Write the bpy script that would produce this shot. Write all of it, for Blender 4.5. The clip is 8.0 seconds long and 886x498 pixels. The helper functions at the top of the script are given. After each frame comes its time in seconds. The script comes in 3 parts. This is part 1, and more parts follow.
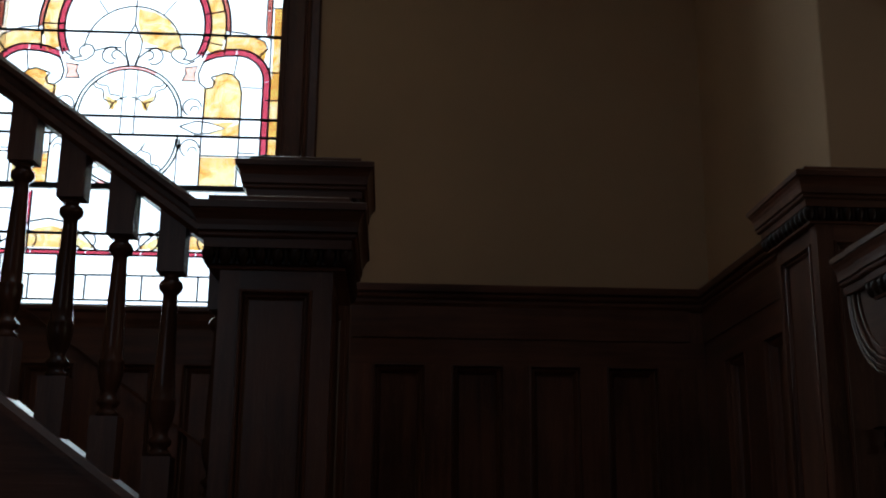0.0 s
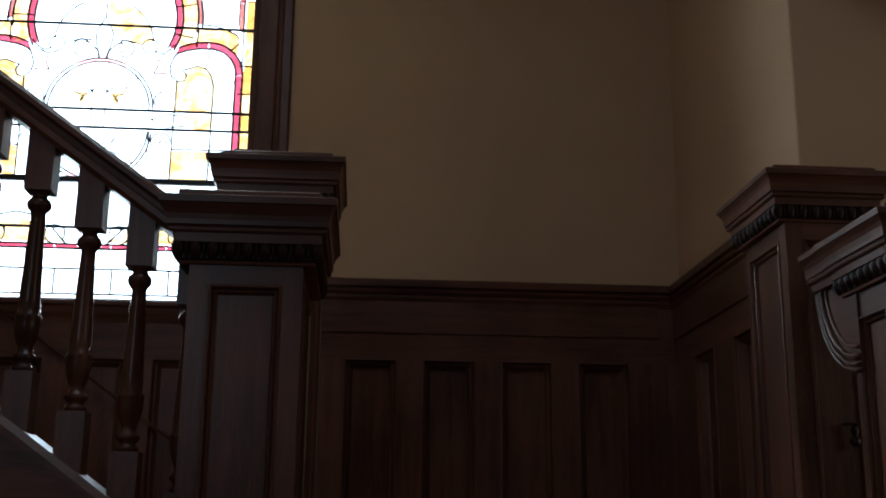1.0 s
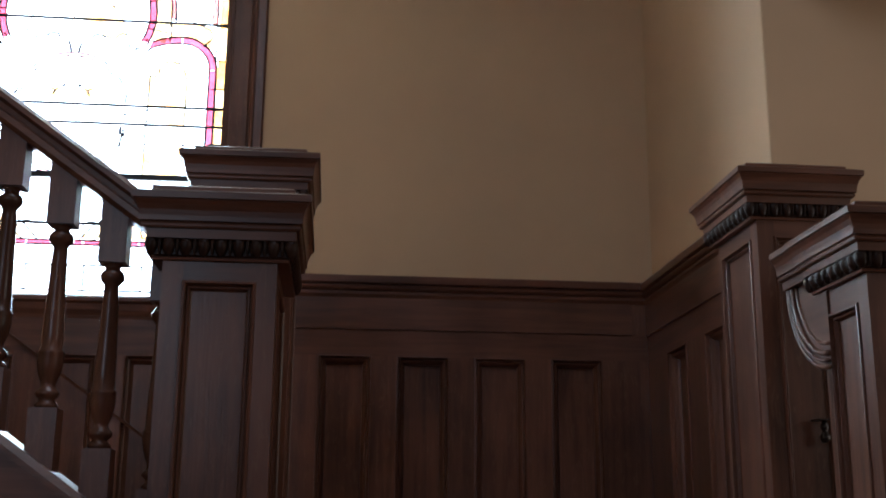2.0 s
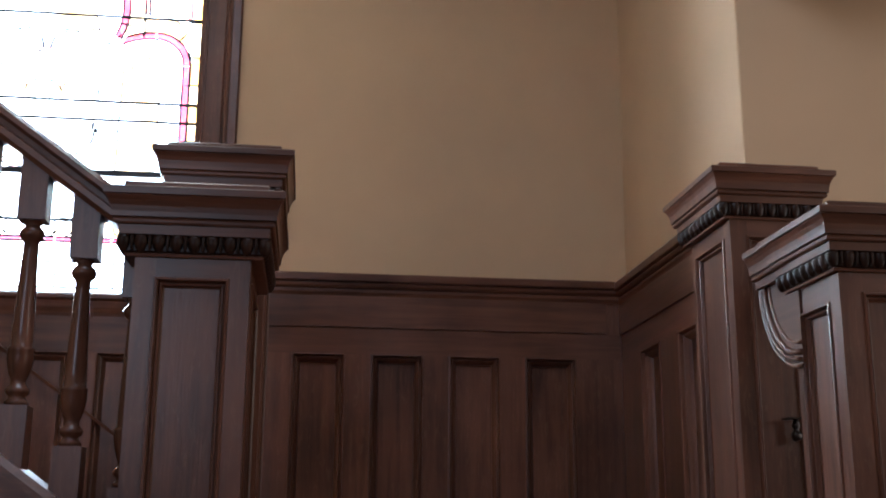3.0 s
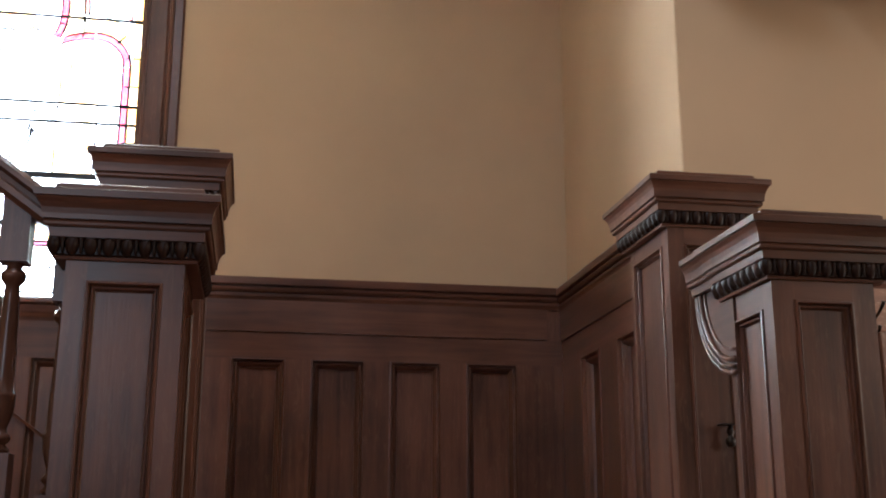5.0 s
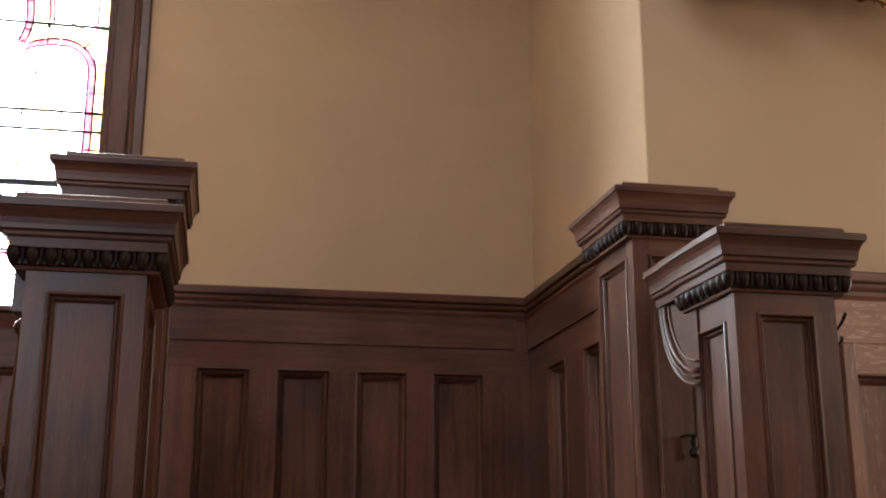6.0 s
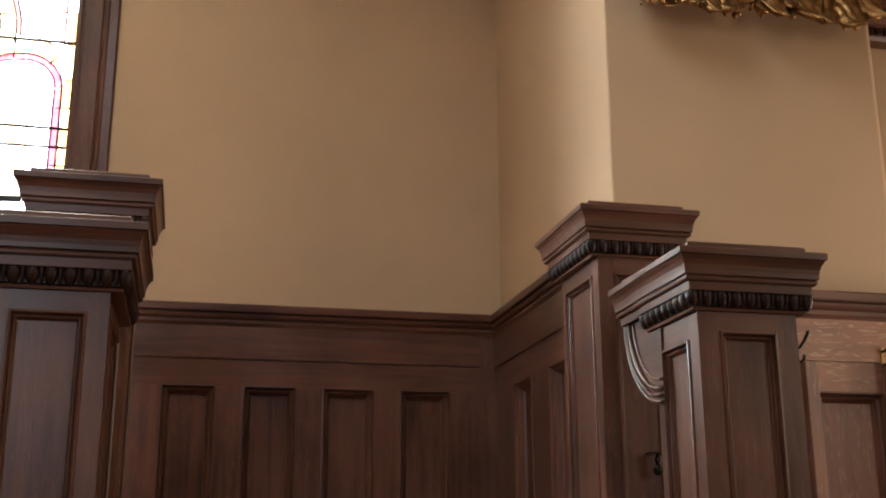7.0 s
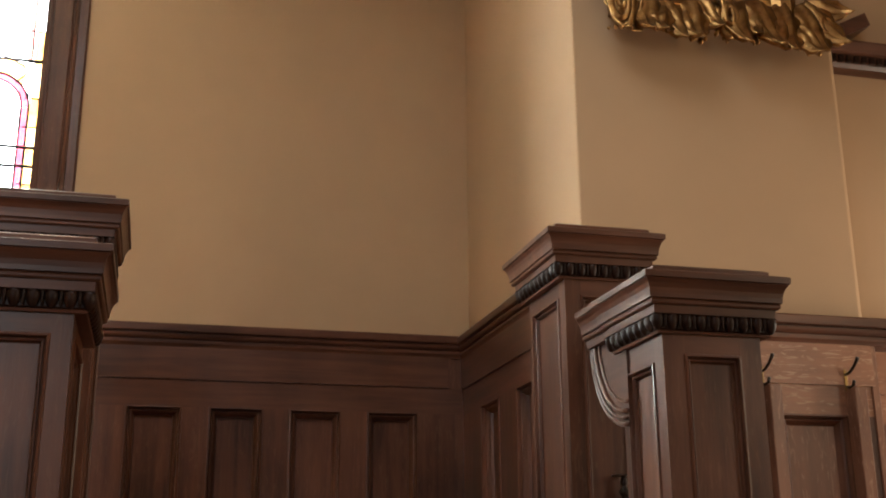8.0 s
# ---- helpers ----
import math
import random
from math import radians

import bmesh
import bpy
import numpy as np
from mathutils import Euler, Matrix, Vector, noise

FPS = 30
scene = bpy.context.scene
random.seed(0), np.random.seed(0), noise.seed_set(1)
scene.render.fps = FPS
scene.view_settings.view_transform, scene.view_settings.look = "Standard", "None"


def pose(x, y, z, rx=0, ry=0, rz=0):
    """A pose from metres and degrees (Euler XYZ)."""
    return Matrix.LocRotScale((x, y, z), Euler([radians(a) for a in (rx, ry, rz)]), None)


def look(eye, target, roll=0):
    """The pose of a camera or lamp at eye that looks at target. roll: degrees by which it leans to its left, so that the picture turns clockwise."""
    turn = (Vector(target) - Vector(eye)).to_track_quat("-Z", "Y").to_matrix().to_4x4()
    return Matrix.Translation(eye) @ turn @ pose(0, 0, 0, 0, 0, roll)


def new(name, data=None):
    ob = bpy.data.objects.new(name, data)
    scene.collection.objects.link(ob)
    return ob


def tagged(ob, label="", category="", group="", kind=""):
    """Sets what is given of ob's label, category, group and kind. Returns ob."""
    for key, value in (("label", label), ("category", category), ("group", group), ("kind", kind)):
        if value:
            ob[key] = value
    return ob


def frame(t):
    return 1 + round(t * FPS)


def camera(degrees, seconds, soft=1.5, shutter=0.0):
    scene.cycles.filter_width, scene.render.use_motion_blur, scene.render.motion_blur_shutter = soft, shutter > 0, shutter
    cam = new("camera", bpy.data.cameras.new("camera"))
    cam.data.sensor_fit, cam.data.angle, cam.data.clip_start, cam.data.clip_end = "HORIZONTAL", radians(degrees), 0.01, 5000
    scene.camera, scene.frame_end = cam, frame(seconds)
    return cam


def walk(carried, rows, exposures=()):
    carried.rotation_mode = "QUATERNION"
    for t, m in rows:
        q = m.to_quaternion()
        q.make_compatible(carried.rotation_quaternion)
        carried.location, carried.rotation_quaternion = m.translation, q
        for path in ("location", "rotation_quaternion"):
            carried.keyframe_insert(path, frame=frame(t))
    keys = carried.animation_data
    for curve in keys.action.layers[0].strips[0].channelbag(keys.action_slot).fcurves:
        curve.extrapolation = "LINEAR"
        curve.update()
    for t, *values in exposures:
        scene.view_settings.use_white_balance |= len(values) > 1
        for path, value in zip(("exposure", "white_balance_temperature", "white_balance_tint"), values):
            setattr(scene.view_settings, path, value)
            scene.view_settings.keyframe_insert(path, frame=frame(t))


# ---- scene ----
cam = camera(43.2, 8.0, soft=2.0)
PATH = [
    (0.0, pose(-0.029, -0.001, 1.299, 104.40, -0.57, -2.86)),
    (0.5, pose(-0.027, -0.003, 1.298, 104.31, -0.51, -3.60)),
    (1.0, pose(-0.021, -0.003, 1.301, 104.16, -0.56, -4.25)),
    (1.5, pose(-0.022, -0.009, 1.303, 104.03, -0.46, -4.91)),
    (3.0, pose(-0.020, -0.004, 1.301, 103.90, -0.34, -6.88)),
    (3.5, pose(-0.019, 0.002, 1.301, 103.92, -0.27, -7.55)),
    (4.0, pose(-0.011, 0.001, 1.301, 103.94, -0.26, -8.20)),
    (4.5, pose(-0.000, 0.000, 1.300, 104.07, -0.19, -8.86)),
    (6.0, pose(0.022, -0.003, 1.317, 104.53, 0.04, -11.17)),
    (6.5, pose(0.026, -0.010, 1.319, 104.89, 0.12, -11.96)),
    (7.0, pose(0.031, -0.015, 1.321, 105.34, 0.24, -12.73)),
    (7.5, pose(0.043, -0.012, 1.323, 105.89, 0.29, -13.45)),
    (8.0, pose(0.039, -0.024, 1.327, 106.35, 0.40, -14.27)),
]
EXPOSURES = [(0.0, -3.1, 5270, 6), (0.5, -2.5, 5170, 6), (1.0, -2.05, 5070, 6), (1.5, -1.32, 5020, 7), (3.0, -0.02, 4870, 9), (3.5, 0.25, 4920, 9),
             (4.5, 0.2, 5070, 9), (6.0, 0.2, 5370, 9), (7.0, 0.2, 5620, 9), (8.0, 0.12, 6070, 10)]
walk(cam, PATH, EXPOSURES)

# ---- light ----
world = bpy.data.worlds.new("world")
scene.world = world
world.use_nodes = True
wn = world.node_tree.nodes
sky = wn.new("ShaderNodeTexSky")
sky.sky_type, sky.sun_disc = "NISHITA", False
sky.sun_elevation, sky.sun_rotation = radians(40), radians(150)
world.node_tree.links.new(sky.outputs[0], wn["Background"].inputs[0])
wn["Background"].inputs[1].default_value = 0.1


def area_lamp(name, m, w, h, watts, colour=(1, 1, 1)):
    d = bpy.data.lights.new(name, "AREA")
    d.shape, d.size, d.size_y, d.energy, d.color = "RECTANGLE", w, h, watts, colour
    ob = new(name, d)
    ob.matrix_world = m
    return ob


# daylight through the stained window, plus lamps out of view that light the hall
# overhead fill, added above the unseen part of the ceiling
area_lamp("overhead_fill", look((0.1, 1.9, 5.75), (0.1, 1.91, 0)), 2.0, 2.0, 84, (1.0, 0.99, 0.92))
area_lamp("window_daylight", look((-1.6, 6.4, 3.8), (-1.6, 5.0, 3.8)), 2.0, 2.8, 800, (0.97, 1.0, 0.87))
# added fill from behind, greying the newel in place of window glare
area_lamp("unseen_hall_light", look((-2.2, -4.5, 3.3), (-2.2, 0, 3.3)), 1.6, 2.0, 70, (1.0, 0.96, 0.90))
# light from the right, through two unseen windows in the east wall
area_lamp("unseen_hall_light", look((5.1, -0.3, 3.1), (0, -0.3, 3.1)), 2.6, 2.6, 74, (1.0, 0.71, 0.38))
area_lamp("unseen_hall_light", look((5.0, 3.2, 1.8), (0, 3.2, 1.9)), 1.0, 2.0, 70, (1.0, 0.80, 0.58))


# ---- materials ----
def material(name, rough=0.5, metal=0.0):
    m = bpy.data.materials.new(name)
    m.use_nodes = True
    b = m.node_tree.nodes["Principled BSDF"]
    b.inputs["Roughness"].default_value = rough
    b.inputs["Metallic"].default_value = metal
    return m, m.node_tree.nodes, m.node_tree.links, b


def node(nodes, kind, **values):
    n = nodes.new(kind)
    for k, val in values.items():
        n.inputs[k].default_value = val
    return n


def ramp(nodes, stops):
    r = nodes.new("ShaderNodeValToRGB")
    el = r.color_ramp.elements
    while len(el) < len(stops):
        el.new(0.5)
    for e, (p, c) in zip(el, stops):
        e.position, e.color = p, (*c, 1)
    return r


def wood(name, axis, dark=(0.042, 0.0172, 0.0098), light=(0.135, 0.0545, 0.0305), rough=0.30, fleck=0.0, tone=1.0, spec=0.32):
    """Stained oak with its grain along the axis."""
    m, n, l, b = material(name, rough)
    b.inputs["Specular IOR Level"].default_value = spec
    info = n.new("ShaderNodeObjectInfo")
    geo = n.new("ShaderNodeNewGeometry")
    shift = n.new("ShaderNodeVectorMath")
    shift.operation = "MULTIPLY_ADD"
    shift.inputs[1].default_value = (1, 1, 1)
    rnd = n.new("ShaderNodeCombineXYZ")
    l.new(info.outputs["Random"], rnd.inputs[0])
    l.new(geo.outputs["Random Per Island"], rnd.inputs[1])
    l.new(info.outputs["Random"], rnd.inputs[2])
    up = n.new("ShaderNodeVectorMath")
    up.operation = "SCALE"
    up.inputs["Scale"].default_value = 7.0
    l.new(rnd.outputs[0], up.inputs[0])
    l.new(geo.outputs["Position"], shift.inputs[0])
    l.new(up.outputs[0], shift.inputs[2])
    mp = n.new("ShaderNodeMapping")
    sc = [26.0, 26.0, 26.0]
    sc["xyz".index(axis)] = 1.6
    mp.inputs["Scale"].default_value = sc
    l.new(shift.outputs[0], mp.inputs[0])
    grain = node(n, "ShaderNodeTexNoise", Scale=1.0, Detail=7.0, Roughness=0.62, Distortion=0.4)
    l.new(mp.outputs[0], grain.inputs["Vector"])
    pores = node(n, "ShaderNodeTexNoise", Scale=5.0, Detail=3.0, Roughness=0.6)
    l.new(mp.outputs[0], pores.inputs["Vector"])
    cloud = node(n, "ShaderNodeTexNoise", Scale=2.2, Detail=3.0, Roughness=0.5)
    l.new(shift.outputs[0], cloud.inputs["Vector"])
    add = n.new("ShaderNodeMath")
    add.operation = "MULTIPLY_ADD"
    add.inputs[1].default_value = 0.45
    l.new(cloud.outputs[0], add.inputs[0])
    half = n.new("ShaderNodeMath")
    half.operation = "MULTIPLY"
    half.inputs[1].default_value = 0.55
    l.new(grain.outputs[0], half.inputs[0])
    l.new(half.outputs[0], add.inputs[2])
    r = ramp(n, [(0.34, [c * tone for c in dark]), (0.65, [c * tone for c in light])])
    l.new(add.outputs[0], r.inputs[0])
    col = r.outputs[0]
    # each board its own shade
    vary = n.new("ShaderNodeHueSaturation")
    mr = n.new("ShaderNodeMapRange")
    mr.inputs["To Min"].default_value, mr.inputs["To Max"].default_value = 0.86, 1.14
    l.new(info.outputs["Random"], mr.inputs["Value"])
    l.new(mr.outputs[0], vary.inputs["Value"])
    l.new(col, vary.inputs["Color"])
    col = vary.outputs[0]
    if fleck:
        mp2 = n.new("ShaderNodeMapping")
        mp2.inputs["Rotation"].default_value = (0.3, 0.45, 0.2)
        s2 = [64.0, 64.0, 64.0]
        s2["xyz".index(axis)] = 11.0
        mp2.inputs["Scale"].default_value = s2
        l.new(shift.outputs[0], mp2.inputs[0])
        fl = node(n, "ShaderNodeTexNoise", Scale=1.0, Detail=2.0, Distortion=1.4)
        l.new(mp2.outputs[0], fl.inputs["Vector"])
        fr = ramp(n, [(0.58, (0, 0, 0)), (0.66, (fleck, fleck, fleck))])
        l.new(fl.outputs[0], fr.inputs[0])
        mix = n.new("ShaderNodeMix")
        mix.data_type = "RGBA"
        mix.inputs["B"].default_value = (0.42, 0.26, 0.16, 1)
        l.new(fr.outputs[0], mix.inputs["Factor"])
        l.new(col, mix.inputs["A"])
        col = mix.outputs["Result"]
    l.new(col, b.inputs["Base Color"])
    rr = n.new("ShaderNodeMapRange")
    rr.inputs["To Min"].default_value, rr.inputs["To Max"].default_value = rough - 0.05, rough + 0.09
    l.new(cloud.outputs[0], rr.inputs["Value"])
    l.new(rr.outputs[0], b.inputs["Roughness"])
    bump = node(n, "ShaderNodeBump", Strength=0.22, Distance=0.002)
    l.new(pores.outputs[0], bump.inputs["Height"])
    l.new(bump.outputs[0], b.inputs["Normal"])
    return m


WOOD_Z = wood("oak_upright", "z", fleck=0.06)
WOOD_X = wood("oak_lengthwise", "x")
WOOD_Y = wood("oak_crosswise", "y")
WOOD_TURNED = wood("varnished_turned_oak", "z", rough=0.24)
WOOD_FLECK_X = wood("quartered_oak_rail", "x", fleck=0.75, light=(0.30, 0.140, 0.076), dark=(0.17, 0.074, 0.040))
WOOD_FLECK_Z = wood("quartered_oak_panel", "z", fleck=0.35, light=(0.21, 0.094, 0.052), dark=(0.11, 0.046, 0.026))
# dark carved oak; the shade under the post caps is in its colour too
WOOD_CARVED = wood("carved_dark_oak_with_shade", "z", dark=(0.010, 0.005, 0.0033), light=(0.034, 0.015, 0.010), rough=0.34, spec=0.14)


def plaster(name, colour, spread):
    m, n, l, b = material(name, 0.85)
    geo = n.new("ShaderNodeNewGeometry")
    big = node(n, "ShaderNodeTexNoise", Scale=1.1, Detail=4.0, Roughness=0.55)
    fine = node(n, "ShaderNodeTexNoise", Scale=90.0, Detail=4.0, Roughness=0.6)
    l.new(geo.outputs["Position"], big.inputs["Vector"])
    l.new(geo.outputs["Position"], fine.inputs["Vector"])
    r = ramp(n, [(0.3, [c * (1 - spread) for c in colour]), (0.7, [c * (1 + spread) for c in colour])])
    l.new(big.outputs[0], r.inputs[0])
    l.new(r.outputs[0], b.inputs["Base Color"])
    bump = node(n, "ShaderNodeBump", Strength=0.14, Distance=0.003)
    l.new(fine.outputs[0], bump.inputs["Height"])
    l.new(bump.outputs[0], b.inputs["Normal"])
    return m


PAINT = plaster("tan_wall_paint", (0.41, 0.272, 0.155), 0.06)
CEILING_PAINT = plaster("ceiling_paint", (0.62, 0.55, 0.45), 0.04)
FLOOR_WOOD = wood("floor_oak", "x", light=(0.2, 0.1, 0.06), dark=(0.1, 0.05, 0.03))


def glass(name, colour, streak=None, amount=0.0):
    """Rolled art glass: mostly clear to light, partly scattering."""
    m = bpy.data.materials.new(name)
    m.use_nodes = True
    n, l = m.node_tree.nodes, m.node_tree.links
    n.remove(n["Principled BSDF"])
    out = n["Material Output"]
    geo = n.new("ShaderNodeNewGeometry")
    tex = node(n, "ShaderNodeTexNoise", Scale=9.0, Detail=5.0, Roughness=0.65, Distortion=1.0)
    l.new(geo.outputs["Position"], tex.inputs["Vector"])
    r = ramp(n, [(0.42, colour), (0.64, streak or colour)])
    l.new(tex.outputs[0], r.inputs[0])
    clear = n.new("ShaderNodeBsdfTransparent")
    scatter = n.new("ShaderNodeBsdfTranslucent")
    gloss = node(n, "ShaderNodeBsdfGlossy", Roughness=0.15)
    l.new(r.outputs[0], clear.inputs[0])
    l.new(r.outputs[0], scatter.inputs[0])
    mix = node(n, "ShaderNodeMixShader", Fac=0.04)
    mix2 = node(n, "ShaderNodeMixShader", Fac=0.04)
    l.new(clear.outputs[0], mix.inputs[1])
    l.new(scatter.outputs[0], mix.inputs[2])
    l.new(mix.outputs[0], mix2.inputs[1])
    l.new(gloss.outputs[0], mix2.inputs[2])
    l.new(mix2.outputs[0], out.inputs[0])
    return m


GLASS_CLEAR = glass("clear_glass", (0.90, 0.91, 0.90))
GLASS_PINK = glass("ruby_pink_glass", (0.57, 0.19, 0.24), (0.62, 0.23, 0.29))
GLASS_ROSE = glass("rose_tinted_glass", (0.55, 0.28, 0.26), (0.60, 0.33, 0.29))
GLASS_AMBER = glass("amber_streaked_glass", (0.80, 0.70, 0.50), (0.72, 0.50, 0.22))
GLASS_YELLOW = glass("yellow_glass", (0.72, 0.54, 0.26), (0.66, 0.44, 0.18))
LEAD, n_, l_, b_ = material("lead_came", 0.45, 0.6)
b_.inputs["Base Color"].default_value = (0.03, 0.03, 0.032, 1)
BRASS, n_, l_, b_ = material("aged_brass", 0.3, 1.0)
b_.inputs["Base Color"].default_value = (0.22, 0.14, 0.05, 1)
BLACKED, n_, l_, b_ = material("blackened_iron", 0.35, 0.8)
b_.inputs["Base Color"].default_value = (0.03, 0.022, 0.018, 1)


def gilt():
    m, n, l, b = material("old_gilding", 0.28, 1.0)
    geo = n.new("ShaderNodeNewGeometry")
    t1 = node(n, "ShaderNodeTexNoise", Scale=22.0, Detail=5.0, Roughness=0.6)
    l.new(geo.outputs["Position"], t1.inputs["Vector"])
    r = ramp(n, [(0.30, (0.13, 0.062, 0.019)), (0.50, (0.30, 0.165, 0.058)), (0.75, (0.50, 0.31, 0.12))])
    l.new(t1.outputs[0], r.inputs[0])
    l.new(r.outputs[0], b.inputs["Base Color"])
    t2 = node(n, "ShaderNodeTexNoise", Scale=60.0, Detail=4.0)
    l.new(geo.outputs["Position"], t2.inputs["Vector"])
    bump = node(n, "ShaderNodeBump", Strength=0.22, Distance=0.004)
    l.new(t2.outputs[0], bump.inputs["Height"])
    l.new(bump.outputs[0], b.inputs["Normal"])
    mr = n.new("ShaderNodeMapRange")
    mr.inputs["To Min"].default_value, mr.inputs["To Max"].default_value = 0.22, 0.48
    l.new(t1.outputs[0], mr.inputs["Value"])
    l.new(mr.outputs[0], b.inputs["Roughness"])
    return m


GILT = gilt()
CANVAS, n_, l_, b_ = material("dark_canvas", 0.5)
b_.inputs["Base Color"].default_value = (0.03, 0.025, 0.02, 1)


SKY_WHITE = bpy.data.materials.new("overcast_sky")
SKY_WHITE.use_nodes = True
n_, l_ = SKY_WHITE.node_tree.nodes, SKY_WHITE.node_tree.links
n_.remove(n_["Principled BSDF"])
glow = node(n_, "ShaderNodeEmission", Strength=24.0)
glow.inputs["Color"].default_value = (0.98, 0.99, 1.0, 1)
l_.new(glow.outputs[0], n_["Material Output"].inputs[0])


# ---- shapes ----
def mesh_of(name, bm, mat, smooth=False):
    bmesh.ops.recalc_face_normals(bm, faces=bm.faces[:])
    me = bpy.data.meshes.new(name)
    bm.to_mesh(me)
    bm.free()
    me.materials.append(mat)
    if smooth:
        for p in me.polygons:
            p.use_smooth = True
    return me


def part(name, bm, mat, parent=None, label="", smooth=False):
    ob = new(name, mesh_of(name, bm, mat, smooth))
    if parent is not None:
        ob.parent = parent
    if label:
        ob["label"] = label
    return ob


def thing(name, label, category, at=(0, 0, 0), group="", kind=""):
    ob = new(name)
    ob.location = at
    ob.empty_display_size = 0.1
    return tagged(ob, label, category, group, kind)


def box(bm, x0, x1, y0, y1, z0, z1, bevel=0.0):
    vs = [bm.verts.new((x, y, z)) for z in (z0, z1) for x, y in ((x0, y0), (x1, y0), (x1, y1), (x0, y1))]
    fs = [(0, 3, 2, 1), (4, 5, 6, 7), (0, 1, 5, 4), (1, 2, 6, 5), (2, 3, 7, 6), (3, 0, 4, 7)]
    faces = [bm.faces.new([vs[i] for i in f]) for f in fs]
    if bevel:
        edges = list({e for f in faces for e in f.edges})
        bmesh.ops.bevel(bm, geom=edges, offset=bevel, segments=1, profile=0.5, affect="EDGES")
    return bm


def boxed(x0, x1, y0, y1, z0, z1, bevel=0.0):
    return box(bmesh.new(), x0, x1, y0, y1, z0, z1, bevel)


def loft(bm, loops, cap_ends=True):
    rows = [[bm.verts.new(p) for p in lp] for lp in loops]
    n = len(rows[0])
    for a, b in zip(rows, rows[1:]):
        for i in range(n):
            bm.faces.new((a[i], a[(i + 1) % n], b[(i + 1) % n], b[i]))
    if cap_ends:
        bm.faces.new(rows[0][::-1])
        bm.faces.new(rows[-1])
    return bm


def stepped_cap(bm, x0, x1, y0, y1, profile):
    """A mitred moulding round a rectangle; profile: (out, z) pairs."""
    return loft(bm, [[(x0 - o, y0 - o, z), (x1 + o, y0 - o, z), (x1 + o, y1 + o, z), (x0 - o, y1 + o, z)] for o, z in profile])


def plane_frame(origin, u, v):
    o, u, v = Vector(origin), Vector(u), Vector(v)
    n = u.cross(v)
    return lambda a, b, d=0.0: o + a * u + b * v + d * n


def frame_loft(bm, at, a0, a1, b0, b1, profile):
    """A mitred picture-frame moulding on a face; profile: (inset, height) pairs."""
    return loft(bm, [[at(a0 + i, b0 + i, h), at(a1 - i, b0 + i, h), at(a1 - i, b1 - i, h), at(a0 + i, b1 - i, h)] for i, h in profile], False)


def slab_on(bm, at, a0, a1, b0, b1, h0, h1):
    return loft(bm, [[at(a0, b0, h), at(a1, b0, h), at(a1, b1, h), at(a0, b1, h)] for h in (h0, h1)])


def run_moulding(bm, at, a0, a1, profile, inner=(0, 0)):
    """A moulding run along u; profile: (v, height) pairs. inner: mitre shift of each end per height."""
    lp = [[at(a + s * h, v, h) for v, h in profile] for a, s in ((a0, inner[0]), (a1, inner[1]))]
    return loft(bm, lp)


def lathe(bm, profile, n=16, at=(0, 0, 0)):
    ax, ay, az = at
    return loft(bm, [[(ax + r * math.cos(2 * math.pi * k / n), ay + r * math.sin(2 * math.pi * k / n), az + z) for k in range(n)] for r, z in profile])


def tube(bm, pts, r, n=6):
    """A round rod along points; r a number or one per point."""
    pts = [Vector(p) for p in pts]
    loops = []
    for i, p in enumerate(pts):
        d = (pts[min(i + 1, len(pts) - 1)] - pts[max(i - 1, 0)]).normalized()
        ref = Vector((0, 1, 0)) if abs(d.y) < 0.9 else Vector((1, 0, 0))
        s = d.cross(ref).normalized()
        t = s.cross(d)
        rr = r[i] if isinstance(r, (list, tuple)) else r
        loops.append([p + rr * (math.cos(2 * math.pi * k / n) * s + math.sin(2 * math.pi * k / n) * t) for k in range(n)])
    return loft(bm, loops)


# ---- setting ----
NW, EW, DW = 5.68, 1.645, 4.00
LAND = 0.95
WX0, WX1, WZ0, WZ1 = -2.225, -0.657, 2.43, 5.0

fl = part("floor", boxed(-3.8, 4.8, -4.2, 6.0, -0.15, 0.0), FLOOR_WOOD)
tagged(fl, "brown oak floor of the entrance hall", "floor", kind="structure")
ld = part("landing_floor", boxed(-3.6, 1.93, 2.8, 5.68, 0.0, LAND, 0.01), FLOOR_WOOD)
tagged(ld, "raised oak stair landing", "floor", kind="structure")
# the gap in the unseen ceiling is added to let the overhead fill in
bm = bmesh.new()
box(bm, -3.8, -0.9, -4.2, 6.0, 5.3, 5.5)
box(bm, 1.1, 4.8, -4.2, 6.0, 5.3, 5.5)
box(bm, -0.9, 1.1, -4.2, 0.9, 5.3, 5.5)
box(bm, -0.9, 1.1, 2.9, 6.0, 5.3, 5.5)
ce = part("ceiling", bm, CEILING_PAINT)
tagged(ce, "plain cream plaster ceiling with an added opening for the overhead fill", "ceiling", kind="structure")

bm = bmesh.new()
box(bm, -3.8, WX0, NW, NW + 0.25, 0, 5.3)
box(bm, WX1, EW + 0.3, NW, NW + 0.25, 0, 5.3)
box(bm, WX0, WX1, NW, NW + 0.25, 0, WZ0)
box(bm, WX0, WX1, NW, NW + 0.25, WZ1, 5.3)
tagged(part("wall_north", bm, PAINT), "tan painted plaster wall with a window opening", "wall", kind="structure")
bm = bmesh.new()
loft(bm, [[(x, y, z) for x, y in ((EW, DW + 0.005), (EW + 0.005, DW), (2.876, DW), (2.888, DW + 0.006), (2.906, DW + 0.024), (2.912, DW + 0.036), (2.912, NW), (EW, NW))] for z in (0, 5.3)])
tagged(part("wall_pier", bm, PAINT), "tan painted plaster wall beside the landing", "wall", kind="structure")
